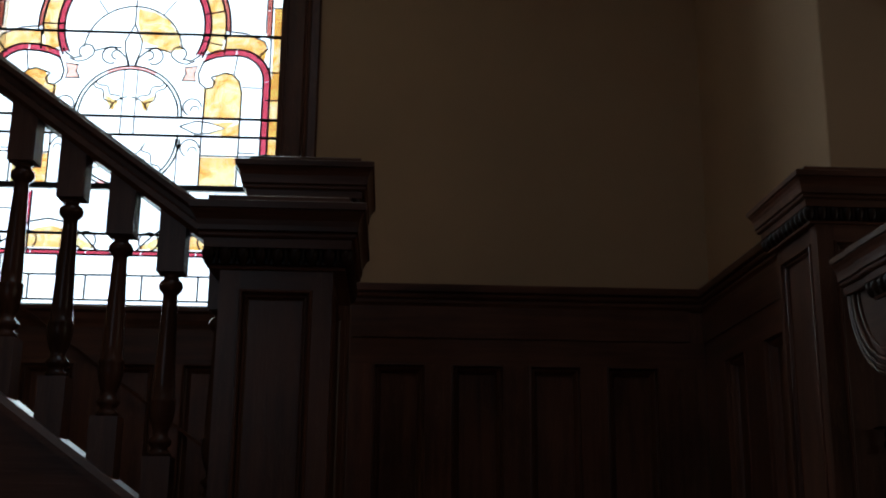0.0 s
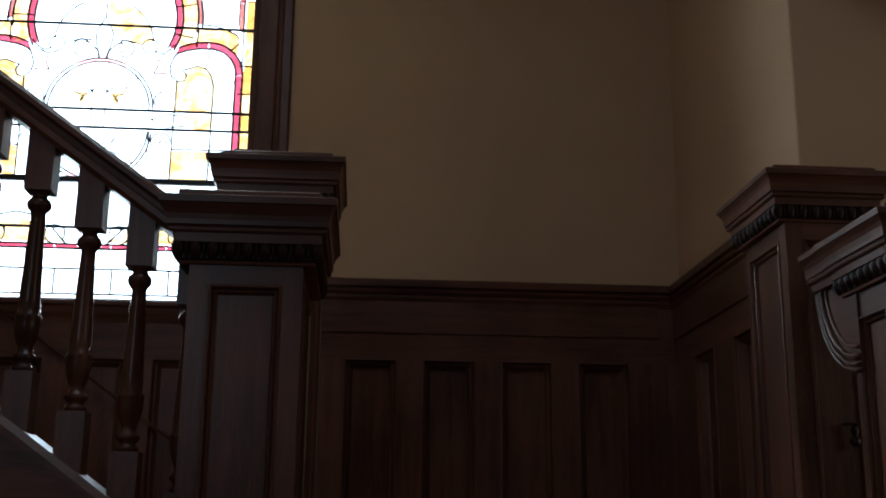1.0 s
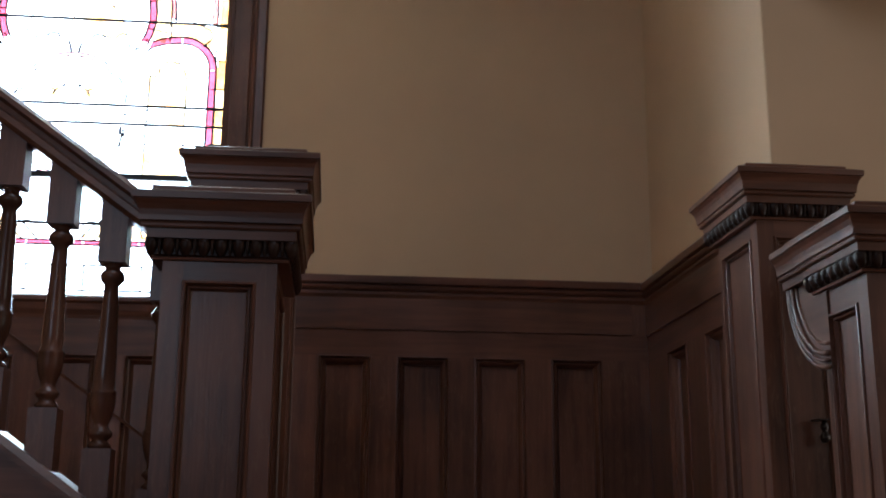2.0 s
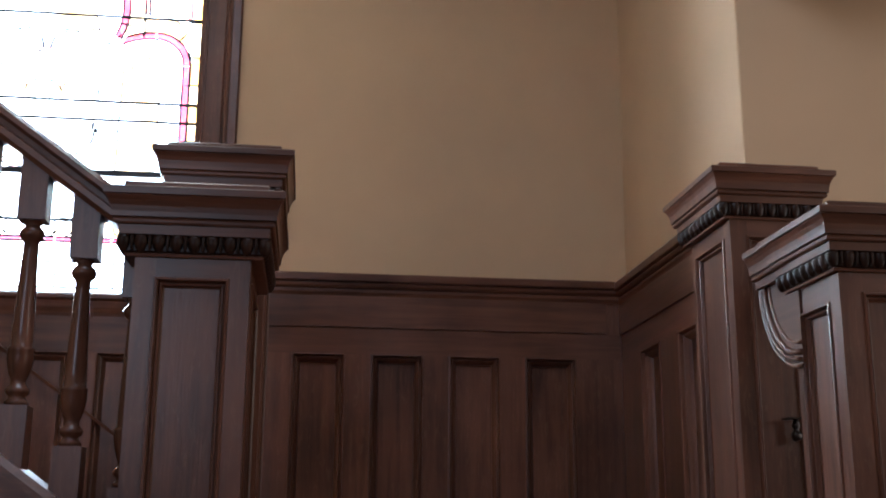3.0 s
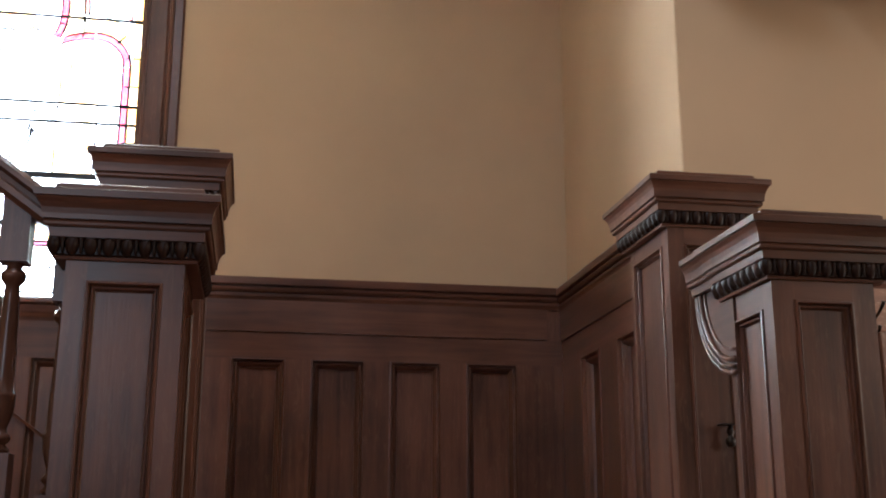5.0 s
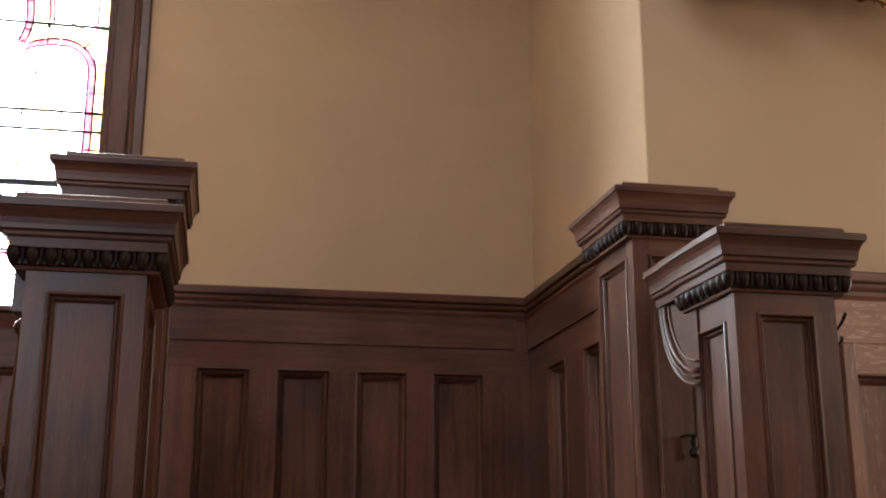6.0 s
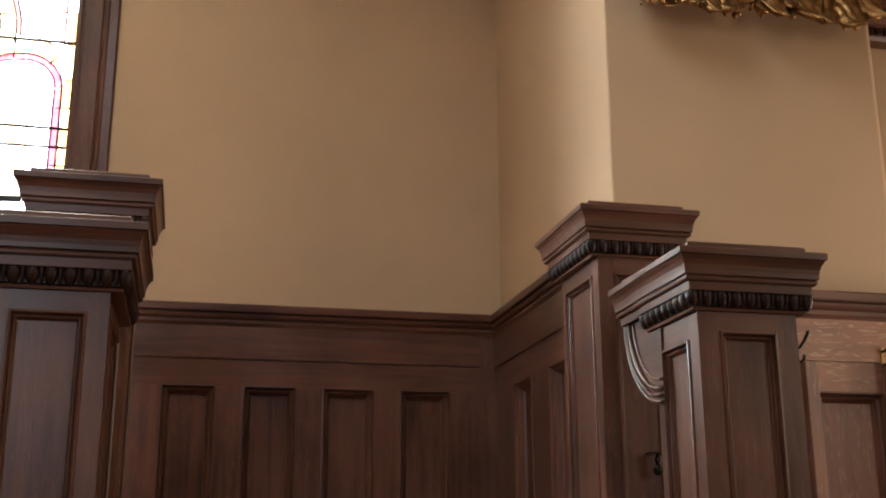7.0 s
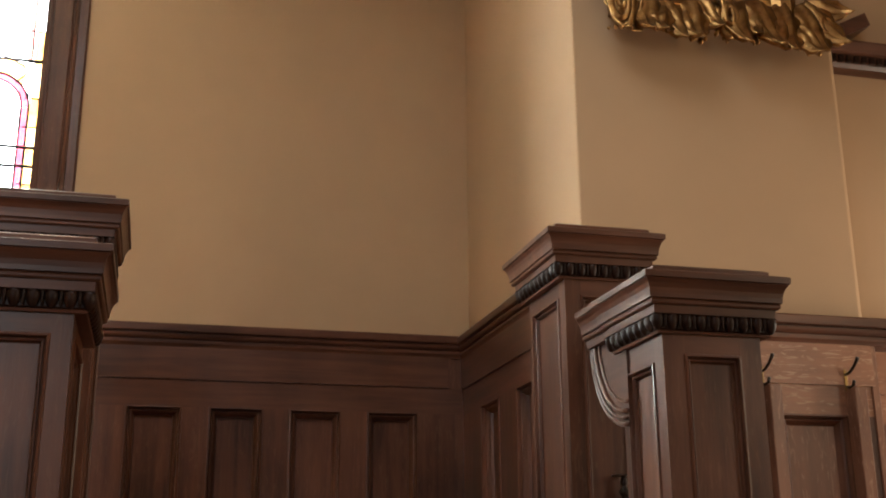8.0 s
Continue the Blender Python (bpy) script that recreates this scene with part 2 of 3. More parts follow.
tagged(part("wall_recess", boxed(2.912, 4.8, 4.142, 4.5, 0, 5.3), PAINT), "tan painted wall set back beside the pier", "wall", kind="structure")
bm = bmesh.new()
box(bm, 4.6, 4.8, -4.2, -1.6, 0, 5.3)
box(bm, 4.6, 4.8, -1.6, 1.0, 0, 1.8)
box(bm, 4.6, 4.8, -1.6, 1.0, 4.4, 5.3)
box(bm, 4.6, 4.8, 1.0, 2.7, 0, 5.3)
box(bm, 4.6, 4.8, 3.7, 4.142, 0, 5.3)
box(bm, 4.6, 4.8, 2.7, 3.7, 0, 0.8)
box(bm, 4.6, 4.8, 2.7, 3.7, 2.8, 5.3)
tagged(part("wall_east", bm, PAINT), "plain tan wall with two window openings", "wall", kind="structure")
bm = bmesh.new()
box(bm, -3.8, -3.6, -4.2, 5.68, 0, 5.3)
tagged(part("wall_west", bm, PAINT), "plain tan wall", "wall", kind="structure")
# unseen wall kept dark so the woodwork mirrors little; opening added for the fill
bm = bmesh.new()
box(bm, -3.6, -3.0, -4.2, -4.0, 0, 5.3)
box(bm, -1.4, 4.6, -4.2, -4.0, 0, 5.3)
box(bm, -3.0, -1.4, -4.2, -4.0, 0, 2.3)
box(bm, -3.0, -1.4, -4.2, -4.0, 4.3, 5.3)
tagged(part("wall_south", bm, WOOD_Z), "unseen wall in dark oak to cut sheen, with an added opening for fill", "wall", kind="structure")

BEVEL_FRAME = [(-0.004, -0.001), (-0.003, 0.006), (0.004, 0.007), (0.008, 0.001), (0.010, -0.016), (0.014, -0.018), (0.018, -0.010), (0.024, -0.013), (0.030, -0.024), (0.036, -0.032), (0.040, -0.040)]


def wainscot(name, label, at, length, panels, z_low, z_top, mat_run, mitre=(0, 0), panel_mat=None, frieze_mat=None, drop=0.41, groove=0.275, face=0.052, stop=0.0):
    """Panelled dado on a wall: u along the wall, v up, the wall at height 0. panels: (u0, u1)."""
    root = thing(name, label, "wainscot", kind="structure")
    pt, back = z_top - drop, 0.002
    low = face - (0.046 if face < 0.06 else 0.036)
    edges = [0.0] + [e for p in panels for e in p] + [length]
    for a0, a1 in zip(edges[0::2], edges[1::2]):
        part("stile", slab_on(bmesh.new(), at, a0, a1, z_low, pt, back, face), WOOD_Z, root)
    part("top_rail", slab_on(bmesh.new(), at, 0, length, pt, z_top - groove, back, face), frieze_mat or mat_run, root)
    part("frieze", slab_on(bmesh.new(), at, 0, length - stop, z_top - groove, z_top - 0.10, back, face + 0.009), frieze_mat or mat_run, root)
    if stop:
        part("frieze_end", slab_on(bmesh.new(), at, length - stop, length, z_top - groove, z_top - 0.10, back, face), WOOD_Z, root)
    part("bottom_rail", slab_on(bmesh.new(), at, 0, length, z_low - 0.3, z_low, back, face), mat_run, root)
    for a0, a1 in panels:
        part("panel", slab_on(bmesh.new(), at, a0, a1, z_low, pt, back, low), panel_mat or WOOD_Z, root)
        bm = bmesh.new()
        frame_loft(bm, at, a0, a1, z_low, pt, [(i, face + h if h > -0.035 else low - 0.001) for i, h in BEVEL_FRAME])
        part("panel_moulding", bm, WOOD_Z, root)
    t = z_top
    d = face - 0.040
    prof = [(t - 0.115, 0.0), (t - 0.115, d + 0.048), (t - 0.104, d + 0.054), (t - 0.096, d + 0.060), (t - 0.088, d + 0.061), (t - 0.086, d + 0.049), (t - 0.076, d + 0.049),
            (t - 0.072, d + 0.060), (t - 0.062, d + 0.068), (t - 0.054, d + 0.070), (t - 0.052, d + 0.054), (t - 0.044, d + 0.054), (t - 0.041, d + 0.072), (t - 0.036, d + 0.076), (t - 0.006, d + 0.078), (t, d + 0.074), (t, 0.0)]
    part("cap_moulding", run_moulding(bmesh.new(), at, 0, length, prof, mitre), mat_run, root)
    return root


# north wall: u from the window casing eastwards
NX = -0.44
wainscot("wainscot_north", "dark reddish oak wainscot with tall recessed panels", plane_frame((NX, NW, 0), (1, 0, 0), (0, 0, 1)), EW - NX,
                 [(0.333 + 0.397 * k, 0.593 + 0.397 * k) for k in range(4)], 1.30, 2.552, WOOD_X, (0, -1), stop=0.135)
wainscot("wainscot_east", "dark oak wainscot returning along the landing wall", plane_frame((EW, NW, 0), (0, -1, 0), (0, 0, 1)), NW - DW,
         [(0.40, 0.69), (0.96, 1.25)], 1.30, 2.547, WOOD_Y, (1, 0))
# under the window, the panels run on below the sill
root = thing("wainscot_window", "dark oak panelling below the stained window", "wainscot", kind="structure")
at = plane_frame((-3.6, NW, 0), (1, 0, 0), (0, 0, 1))
L = NX + 3.6
pan = [(0.155 + 0.397 * k, 0.415 + 0.397 * k) for k in range(7)]
ed = [0.0] + [e for p in pan for e in p] + [L]
for a0, a1 in zip(ed[0::2], ed[1::2]):
    part("stile", slab_on(bmesh.new(), at, a0, a1, 1.30, 2.12, 0.002, 0.040), WOOD_Z, root)
part("top_rail", slab_on(bmesh.new(), at, 0, L, 2.12, 2.30, 0.002, 0.040), WOOD_X, root)
part("bottom_rail", slab_on(bmesh.new(), at, 0, L, 1.0, 1.30, 0.002, 0.040), WOOD_X, root)
for a0, a1 in pan:
    part("panel", slab_on(bmesh.new(), at, a0, a1, 1.30, 2.12, -0.004, 0.001), WOOD_Z, root)
    part("panel_moulding", frame_loft(bmesh.new(), at, a0, a1, 1.30, 2.12, [(i, 0.040 + h) for i, h in BEVEL_FRAME]), WOOD_Z, root)

# wall-side string of the stair, raking up along the panelling
string = thing("wall_string", "dark oak raking skirting of the stair on the panelled wall", "stair string", kind="structure")
for z_at, hgt in ((1.97, 0.018), (1.50, 0.03)):
    bm = bmesh.new()
    loft(bm, [[(x, y, z_at - 0.72 * (x + 1.28) + dz) for y, dz in ((NW - 0.038, -hgt), (NW - 0.060, -hgt), (NW - 0.066, 0.0), (NW - 0.038, 0.0))] for x in (-2.6, -0.75)])
    part("raking_moulding", bm, WOOD_X, string)

# ---- stained window ----
bm = boxed(-9.0, 4.0, 9.0, 9.05, 0.5, 11.0)
tagged(part("backdrop", bm, SKY_WHITE), "bright overcast sky outside the stained window", "sky", kind="structure")
win = thing("window_1", "tall leaded stained glass window in a dark oak casing", "window", kind="structure")
WC, WY, WK = (WX0 + WX1) / 2 * 1.0154, NW + 0.06, 1.0154
for sgn, xe in ((1, WX1), (-1, WX0)):
    prof = [(0.0, 0.10), (0.0, -0.03), (0.022, -0.032), (0.026, -0.024), (0.034, -0.024), (0.040, -0.034), (0.125, -0.036), (0.135, -0.030), (0.142, -0.044),
            (0.150, -0.048), (0.160, -0.044), (0.165, -0.030), (0.205, -0.026), (0.215, -0.012), (0.215, 0.004), (0.02, 0.004), (0.02, 0.10)]
    bm = loft(bmesh.new(), [[(xe + sgn * a, NW + d, z) for a, d in prof] for z in (WZ0 - 0.02, WZ1 + 0.1)])
    part("casing", bm, WOOD_Z, win)
bm = bmesh.new()
loft(bm, [[(x, NW + d, z) for d, z in ((0.10, WZ0), (-0.05, WZ0 - 0.012), (-0.060, WZ0 - 0.022), (-0.060, WZ0 - 0.040), (-0.046, WZ0 - 0.052), (-0.040, WZ0 - 0.085),
          (-0.030, WZ0 - 0.110), (-0.026, WZ0 - 0.13), (0.004, WZ0 - 0.13), (0.004, WZ0 - 0.02), (0.10, WZ0 - 0.02))] for x in (WX0 - 0.215, WX1 + 0.215)])
part("sill", bm, WOOD_X, win)
part("transom_bar", boxed(WX0, WX1, WY - 0.022, WY + 0.02, 3.056, 3.090, 0.004), LEAD, win)


def arc(cx, cz, r, a0, a1, n=20):
    return [(cx + r * math.cos(radians(a0 + (a1 - a0) * k / n)), cz + r * math.sin(radians(a0 + (a1 - a0) * k / n))) for k in range(n + 1)]


def pane(outline, mat, lift=0.0):
    """A piece of glass from its outline in the window's plane: across from the middle, and height."""
    bm = bmesh.new()
    a = [bm.verts.new((WC + u * WK, WY + 0.003 - lift, 1.288 + (z - 1.3) * WK)) for u, z in outline]
    b = [bm.verts.new((WC + u * WK, WY - lift, 1.288 + (z - 1.3) * WK)) for u, z in outline]
    bm.faces.new(a)
    bm.faces.new(b[::-1])
    for i in range(len(a)):
        j = (i + 1) % len(a)
        bm.faces.new((a[i], a[j], b[j], b[i]))
    return part("pane", bm, mat, win)


def band(cx, cz, r0, r1, a0, a1, mat, lift=0.006, n=14):
    return pane(arc(cx, cz, r1, a0, a1, n) + arc(cx, cz, r0, a1, a0, n), mat, lift)


def came(points, r=0.0042):
    bm = bmesh.new()
    tube(bm, [(WC + u * WK, WY - 0.010, 1.288 + (z - 1.3) * WK) for u, z in points], r * 1.4, 6)
    return part("lead_came", bm, LEAD, win)


HALF = (WX1 - WX0) / 2 + 0.02
# clear ground in rows of large pieces
for z0, z1 in ((3.062, 3.345), (3.345, 3.445), (3.445, 3.925), (3.925, 4.45), (4.45, WZ1)):
    for u0, u1 in ((-HALF, -0.27), (-0.27, 0.0), (0.0, 0.27), (0.27, HALF)):
        pane([(u0, z0), (u1, z0), (u1, z1), (u0, z1)], GLASS_CLEAR)
for u0, u1 in ((-HALF, -0.4), (-0.4, 0.0), (0.0, 0.4), (0.4, HALF)):
    pane([(u0, WZ0 - 0.03), (u1, WZ0 - 0.03), (u1, 3.035), (u0, 3.035)], GLASS_CLEAR)
# trefoil head: centre arch and two side lobes, ruby band with amber outside it
AZ, LU, LZ = 3.972, 0.560, 3.670
for a0, a1 in ((-24, 12), (12, 48), (48, 90), (90, 132), (132, 168), (168, 204)):
    band(0, AZ, 0.375, 0.408, a0, a1, GLASS_PINK)
    band(0, AZ, 0.412, 0.487, a0 if a0 > -20 else -19, a1 if a1 < 200 else 199, GLASS_AMBER)
    band(0, AZ, 0.491, 0.512, a0 if a0 > -20 else -2, a1 if a1 < 200 else 182, GLASS_ROSE, 0.008)
for r, a0, a1 in ((0.374, -26, 206), (0.410, -26, 206), (0.489, -8, 188), (0.514, -4, 184)):
    came(arc(0, AZ, r, a0, a1, 48), 0.0045)
for a in range(-12, 200, 24):
    came([(r * math.cos(radians(a)), AZ + r * math.sin(radians(a))) for r in (0.374, 0.489)], 0.0035)
for s in (1, -1):
    for a0, a1 in ((0, 50), (50, 92)):
        o = arc(LU, LZ, 0.178, a0, a1, 12) + arc(LU, LZ, 0.145, a1, a0, 12)
        pane([(s * u, z) for u, z in o], GLASS_PINK, 0.006)
    pane([(s * u, z) for u, z in ((0.550, 3.848), (0.50, 3.846), (0.45, 3.835), (0.39, 3.812), (0.378, 3.776), (0.44, 3.800), (0.50, 3.812), (0.550, 3.815))], GLASS_PINK, 0.006)
    came([(s * u, z) for u, z in arc(LU, LZ, 0.180, 0, 92, 20) + [(0.50, 3.848), (0.45, 3.837), (0.39, 3.814)]], 0.0045)
    came([(s * u, z) for u, z in arc(LU, LZ, 0.143, 0, 92, 20) + [(0.50, 3.810), (0.44, 3.798), (0.375, 3.772)]], 0.0045)
    for r in (0.143, 0.180):
        came([(s * (LU + r), z) for z in (LZ, 3.3, 3.062)], 0.0045)
    for z0, z1 in ((3.064, 3.343), (3.347, 3.443), (3.447, 3.668)):
        pane([(s * (LU + 0.145), z0), (s * (LU + 0.178), z0), (s * (LU + 0.178), z1), (s * (LU + 0.145), z1)], GLASS_PINK, 0.006)
    # amber border strip with its cross leads
    zb = [3.064, 3.13, 3.25, 3.343, 3.443, 3.56, 3.72, 3.92, 4.10, 4.3]
    for i, (z0, z1) in enumerate(zip(zb, zb[1:])):
        if z1 < 4.2:
            pane([(s * 0.745, z0), (s * (HALF - 0.002), z0), (s * (HALF - 0.002), z1 - 0.003), (s * 0.745, z1 - 0.003)], GLASS_YELLOW if i % 2 else GLASS_AMBER, 0.007)
        came([(s * 0.718, z1), (s * HALF, z1)], 0.0032)
    came([(s * 0.735, z) for z in (3.72, 4.3, 4.9)], 0.0035)
    came([(s * 0.705, z) for z in (3.95, 4.3, 4.9)], 0.003)
    for z0, z1 in ((3.93, 4.09), (4.09, 4.25), (4.25, 4.41)):
        pane([(s * 0.709, z0), (s * 0.732, z0), (s * 0.732, z1 - 0.003), (s * 0.709, z1 - 0.003)], GLASS_ROSE, 0.006)
    # spandrel between arch and lobe
    pane([(s * u, z) for u, z in arc(LU, LZ, 0.182, 118, 38, 12) + [(0.715, 3.85), (0.70, 3.905), (0.62, 3.93), (0.495, 3.935)]], GLASS_AMBER, 0.0065)
    came([(s * u, z) for u, z in ((0.50, 3.955), (0.60, 3.945), (0.70, 3.90), (0.72, 3.86), (0.665, 3.80))], 0.004)
    came([(s * u, z) for u, z in ((0.495, 3.92), (0.488, 3.82))], 0.0035)
    # lobe filling: amber panel with a rounded head
    pane([(s * u, z) for u, z in ((0.395, 3.445), (0.592, 3.445), (0.592, 3.60), (0.575, 3.665), (0.545, 3.70), (0.50, 3.712), (0.455, 3.695), (0.435, 3.67), (0.43, 3.63), (0.385, 3.62))], GLASS_AMBER, 0.005)
    pane([(s * u, z) for u, z in [(0.395, 3.066), (0.580, 3.066), (0.580, 3.235), (0.395, 3.235)]], GLASS_AMBER, 0.005)
    came([(s * u, z) for u, z in ((0.588, 3.064), (0.590, 3.3), (0.592, 3.60), (0.575, 3.665), (0.545, 3.70), (0.50, 3.712), (0.455, 3.695), (0.425, 3.685))], 0.0038)
    came([(s * u, z) for u, z in ((0.392, 3.064), (0.392, 3.3), (0.398, 3.62))], 0.0038)
    came([(s * u, z) for u, z in ((0.392, 3.24), (0.588, 3.24), (0.68, 3.24))], 0.0035)
    came([(s * u, z) for u, z in ((0.588, 3.26), (0.68, 3.26))], 0.003)
    came([(s * u, z) for u, z in ((0.592, 3.63), (0.70, 3.63))], 0.003)
    came([(s * u, z) for u, z in ((0.545, 3.70), (0.56, 3.81))], 0.003)
    came([(s * u, z) for u, z in ((0.40, 3.785), (0.375, 3.76), (0.355, 3.70), (0.365, 3.65), (0.40, 3.62), (0.435, 3.625), (0.446, 3.655), (0.425, 3.685))], 0.004)
    # scrolls under the arch
    came([(s * u, z) for u, z in arc(0.245, 3.815, 0.040, -60, 220, 18)], 0.0035)
    came([(s * u, z) for u, z in ((0.27, 3.785), (0.31, 3.775), (0.35, 3.80), (0.37, 3.83))], 0.0038)
    came([(s * u, z) for u, z in ((0.215, 3.79), (0.245, 3.765), (0.29, 3.755), (0.335, 3.775))], 0.0035)
    came([(s * u, z) for u, z in arc(0.115, 3.795, 0.046, -120, 150, 18)], 0.0035)
    came([(s * u, z) for u, z in [(0.02, 3.73), (0.03, 3.78), (0.06, 3.81)] + arc(0.085, 3.80, 0.026, 120, -100, 12)], 0.0035)
    came([(s * u, z) for u, z in ((0.06, 3.84), (0.12, 3.845), (0.20, 3.82))], 0.0035)
    pane([(s * u, z) for u, z in ((0.27, 3.66), (0.345, 3.66), (0.335, 3.70), (0.35, 3.745), (0.28, 3.735), (0.29, 3.70))], glass("pale_rose_glass", (0.80, 0.62, 0.56)), 0.005)
    came([(s * u, z) for u, z in ((0.27, 3.66), (0.345, 3.66), (0.335, 3.70), (0.35, 3.745), (0.28, 3.735), (0.29, 3.70), (0.27, 3.66))], 0.0032)
    # wavy rays in the medallion
    for zs, z0 in ((1, 3.455), (-1, 3.33)):
        for off in (-0.03, 0.03):
            ray = []
            for k in range(15):
                f = k / 14
                d = 0.09 + 0.165 * f
                wv = 0.012 * math.sin(f * 12) + off * (1 - 0.7 * f)
                ray.append((s * (0.70 * d - 0.71 * wv), z0 + zs * (0.72 * d + 0.70 * wv)))
            came(ray, 0.003)
        came([(s * u, z0 + zs * v) for u, v in arc(0.0, 0.0, 0.105, 15, 85, 10)], 0.003)
    pane([(s * u, z) for u, z in ((0.055, 3.535), (0.085, 3.475), (0.115, 3.52), (0.135, 3.575), (0.105, 3.56))], GLASS_AMBER, 0.005)
    # spear head and scrolls beside the medallion
    came([(s * u, z) for u, z in ((0.275, 3.40), (0.36, 3.432), (0.43, 3.425), (0.51, 3.395), (0.43, 3.365), (0.36, 3.36), (0.275, 3.40))], 0.0035)
    pane([(s * u, z) for u, z in ((0.43, 3.425), (0.585, 3.44), (0.51, 3.395))], GLASS_AMBER, 0.005)
    pane([(s * u, z) for u, z in ((0.43, 3.365), (0.51, 3.395), (0.585, 3.43), (0.585, 3.35))], GLASS_AMBER, 0.005)
    for zc in (3.51, 3.28):
        came([(s * u, z) for u, z in arc(0.335, zc, 0.048, 0, 250, 18)], 0.0033)
        came([(s * u, z) for u, z in arc(0.35, zc - 0.015, 0.022, -20, 200, 12)], 0.003)
    # lower lights
    came([(s * 0.455, z) for z in (2.70, 2.9, 3.03)], 0.004)
    pane([(s * u, z) for u, z in ((0.460, 2.84), (0.485, 2.84), (0.485, 3.026), (0.460, 3.026))], GLASS_PINK, 0.006)
    came([(s * 0.488, z) for z in (2.84, 2.93, 3.03)], 0.0035)
    came([(s * u, z) for u, z in ((0.10, 2.715), (0.18, 2.80), (0.26, 2.86), (0.36, 2.88), (0.455, 2.86), (0.52, 2.80), (0.60, 2.74))], 0.004)
    pane([(s * u, z) for u, z in [(0.10, 2.725), (0.56, 2.725), (0.50, 2.78), (0.42, 2.83), (0.34, 2.845), (0.25, 2.82)]], GLASS_AMBER, 0.006)
    for cu in (0.16, 0.46, 0.64):
        came([(s * u, z) for u, z in arc(cu, 2.765, 0.05, -90, 230, 20)], 0.0035)
    came([(s * u, 2.80) for u in (0.02, 0.4, HALF)], 0.003)
    came([(s * 0.64, z) for z in (2.82, 2.93, 3.03)], 0.003)
    came([(s * u, 2.93) for u in (0.49, 0.64, HALF)], 0.003)
# medallion ring, fleur and middle leads
for zc, a0, a1 in ((3.455, 0, 180), (3.33, 180, 360)):
    for r in (0.262, 0.282):
        came(arc(0, zc, r, a0, a1, 40), 0.0038)
    for k in range(3):
        band(0, zc, 0.265, 0.279, a0 + 60 * k + 2, a0 + 60 * k + 58, glass("pale_rose_glass", (0.85, 0.60, 0.58)) if k == 1 else GLASS_CLEAR, 0.006)
came(arc(0, 3.825, 0.260, 3, 177, 36), 0.0036)
came([(0.0, 3.98), (0.02, 3.935), (0.045, 3.88), (0.04, 3.82), (0.02, 3.76), (0.015, 3.73)], 0.0035)
came([(0.0, 3.98), (-0.02, 3.935), (-0.045, 3.88), (-0.04, 3.82), (-0.02, 3.76), (-0.015, 3.73)], 0.0035)
came([(0.0, 3.98), (0.0, 4.2), (0.0, 4.6)], 0.0035)
pane([(0.03, 3.93), (0.05, 3.88), (0.16, 3.84), (0.20, 3.83), (0.255, 3.84), (0.235, 3.93), (0.18, 4.01), (0.10, 4.06), (0.01, 4.08), (0.01, 3.99)], GLASS_AMBER, 0.004)
for s in (1, -1):
    came([(s * 0.035, z) for z in (3.345, 3.40, 3.445)], 0.003)
    came([(s * 0.035, z) for z in (3.445, 3.6, 3.725)], 0.0026)
    came([(s * 0.27, z) for z in (3.064, 3.2, 3.34)], 0.003)
    came([(s * r * math.cos(radians(55)), 3.825 + r * math.sin(radians(55))) for r in (0.260, 0.37, 0.48)], 0.003)
# ruby line and clear blocks at the foot
for k in range(5):
    u0 = -HALF + 0.09 + 0.28 * k
    pane([(u0, 2.690), (u0 + 0.276, 2.690), (u0 + 0.276, 2.712), (u0, 2.712)], GLASS_PINK, 0.006)
for z in (2.690, 2.714, 2.585, 2.455):
    came([(-HALF, z), (0, z), (HALF, z)], 0.0042)
for k in range(6):
    came([(-HALF + 0.09 + 0.285 * k, z) for z in (2.455, 2.52, 2.585)], 0.004)
    came([(-HALF + 0.225 + 0.285 * k, z) for z in (2.585, 2.64, 2.69)], 0.004)
# saddle bars
for z in (3.925, 3.445, 3.343, 2.80, 4.42):
    bm = bmesh.new()
    zz = 1.288 + (z - 1.3) * WK
    tube(bm, [(WX0, WY - 0.020, zz), (WC, WY - 0.020, zz), (WX1, WY - 0.020, zz)], 0.0085, 8)
    part("saddle_bar", bm, LEAD, win)


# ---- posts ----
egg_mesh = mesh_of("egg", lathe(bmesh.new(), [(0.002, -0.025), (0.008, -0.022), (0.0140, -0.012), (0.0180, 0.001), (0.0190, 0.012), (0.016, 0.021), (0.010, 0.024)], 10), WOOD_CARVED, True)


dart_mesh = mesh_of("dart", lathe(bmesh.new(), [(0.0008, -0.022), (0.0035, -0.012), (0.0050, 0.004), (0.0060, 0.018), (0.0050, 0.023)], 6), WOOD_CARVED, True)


def add_egg(parent, x, y, z, k=1.0):
    e = new("egg", egg_mesh)
    e.parent = parent
    e.location = (x, y, z)
    e.scale = (k, k, 1.0)


def add_dart(parent, x, y, z):
    d = new("dart", dart_mesh)
    d.parent = parent
    d.location = (x, y, z)


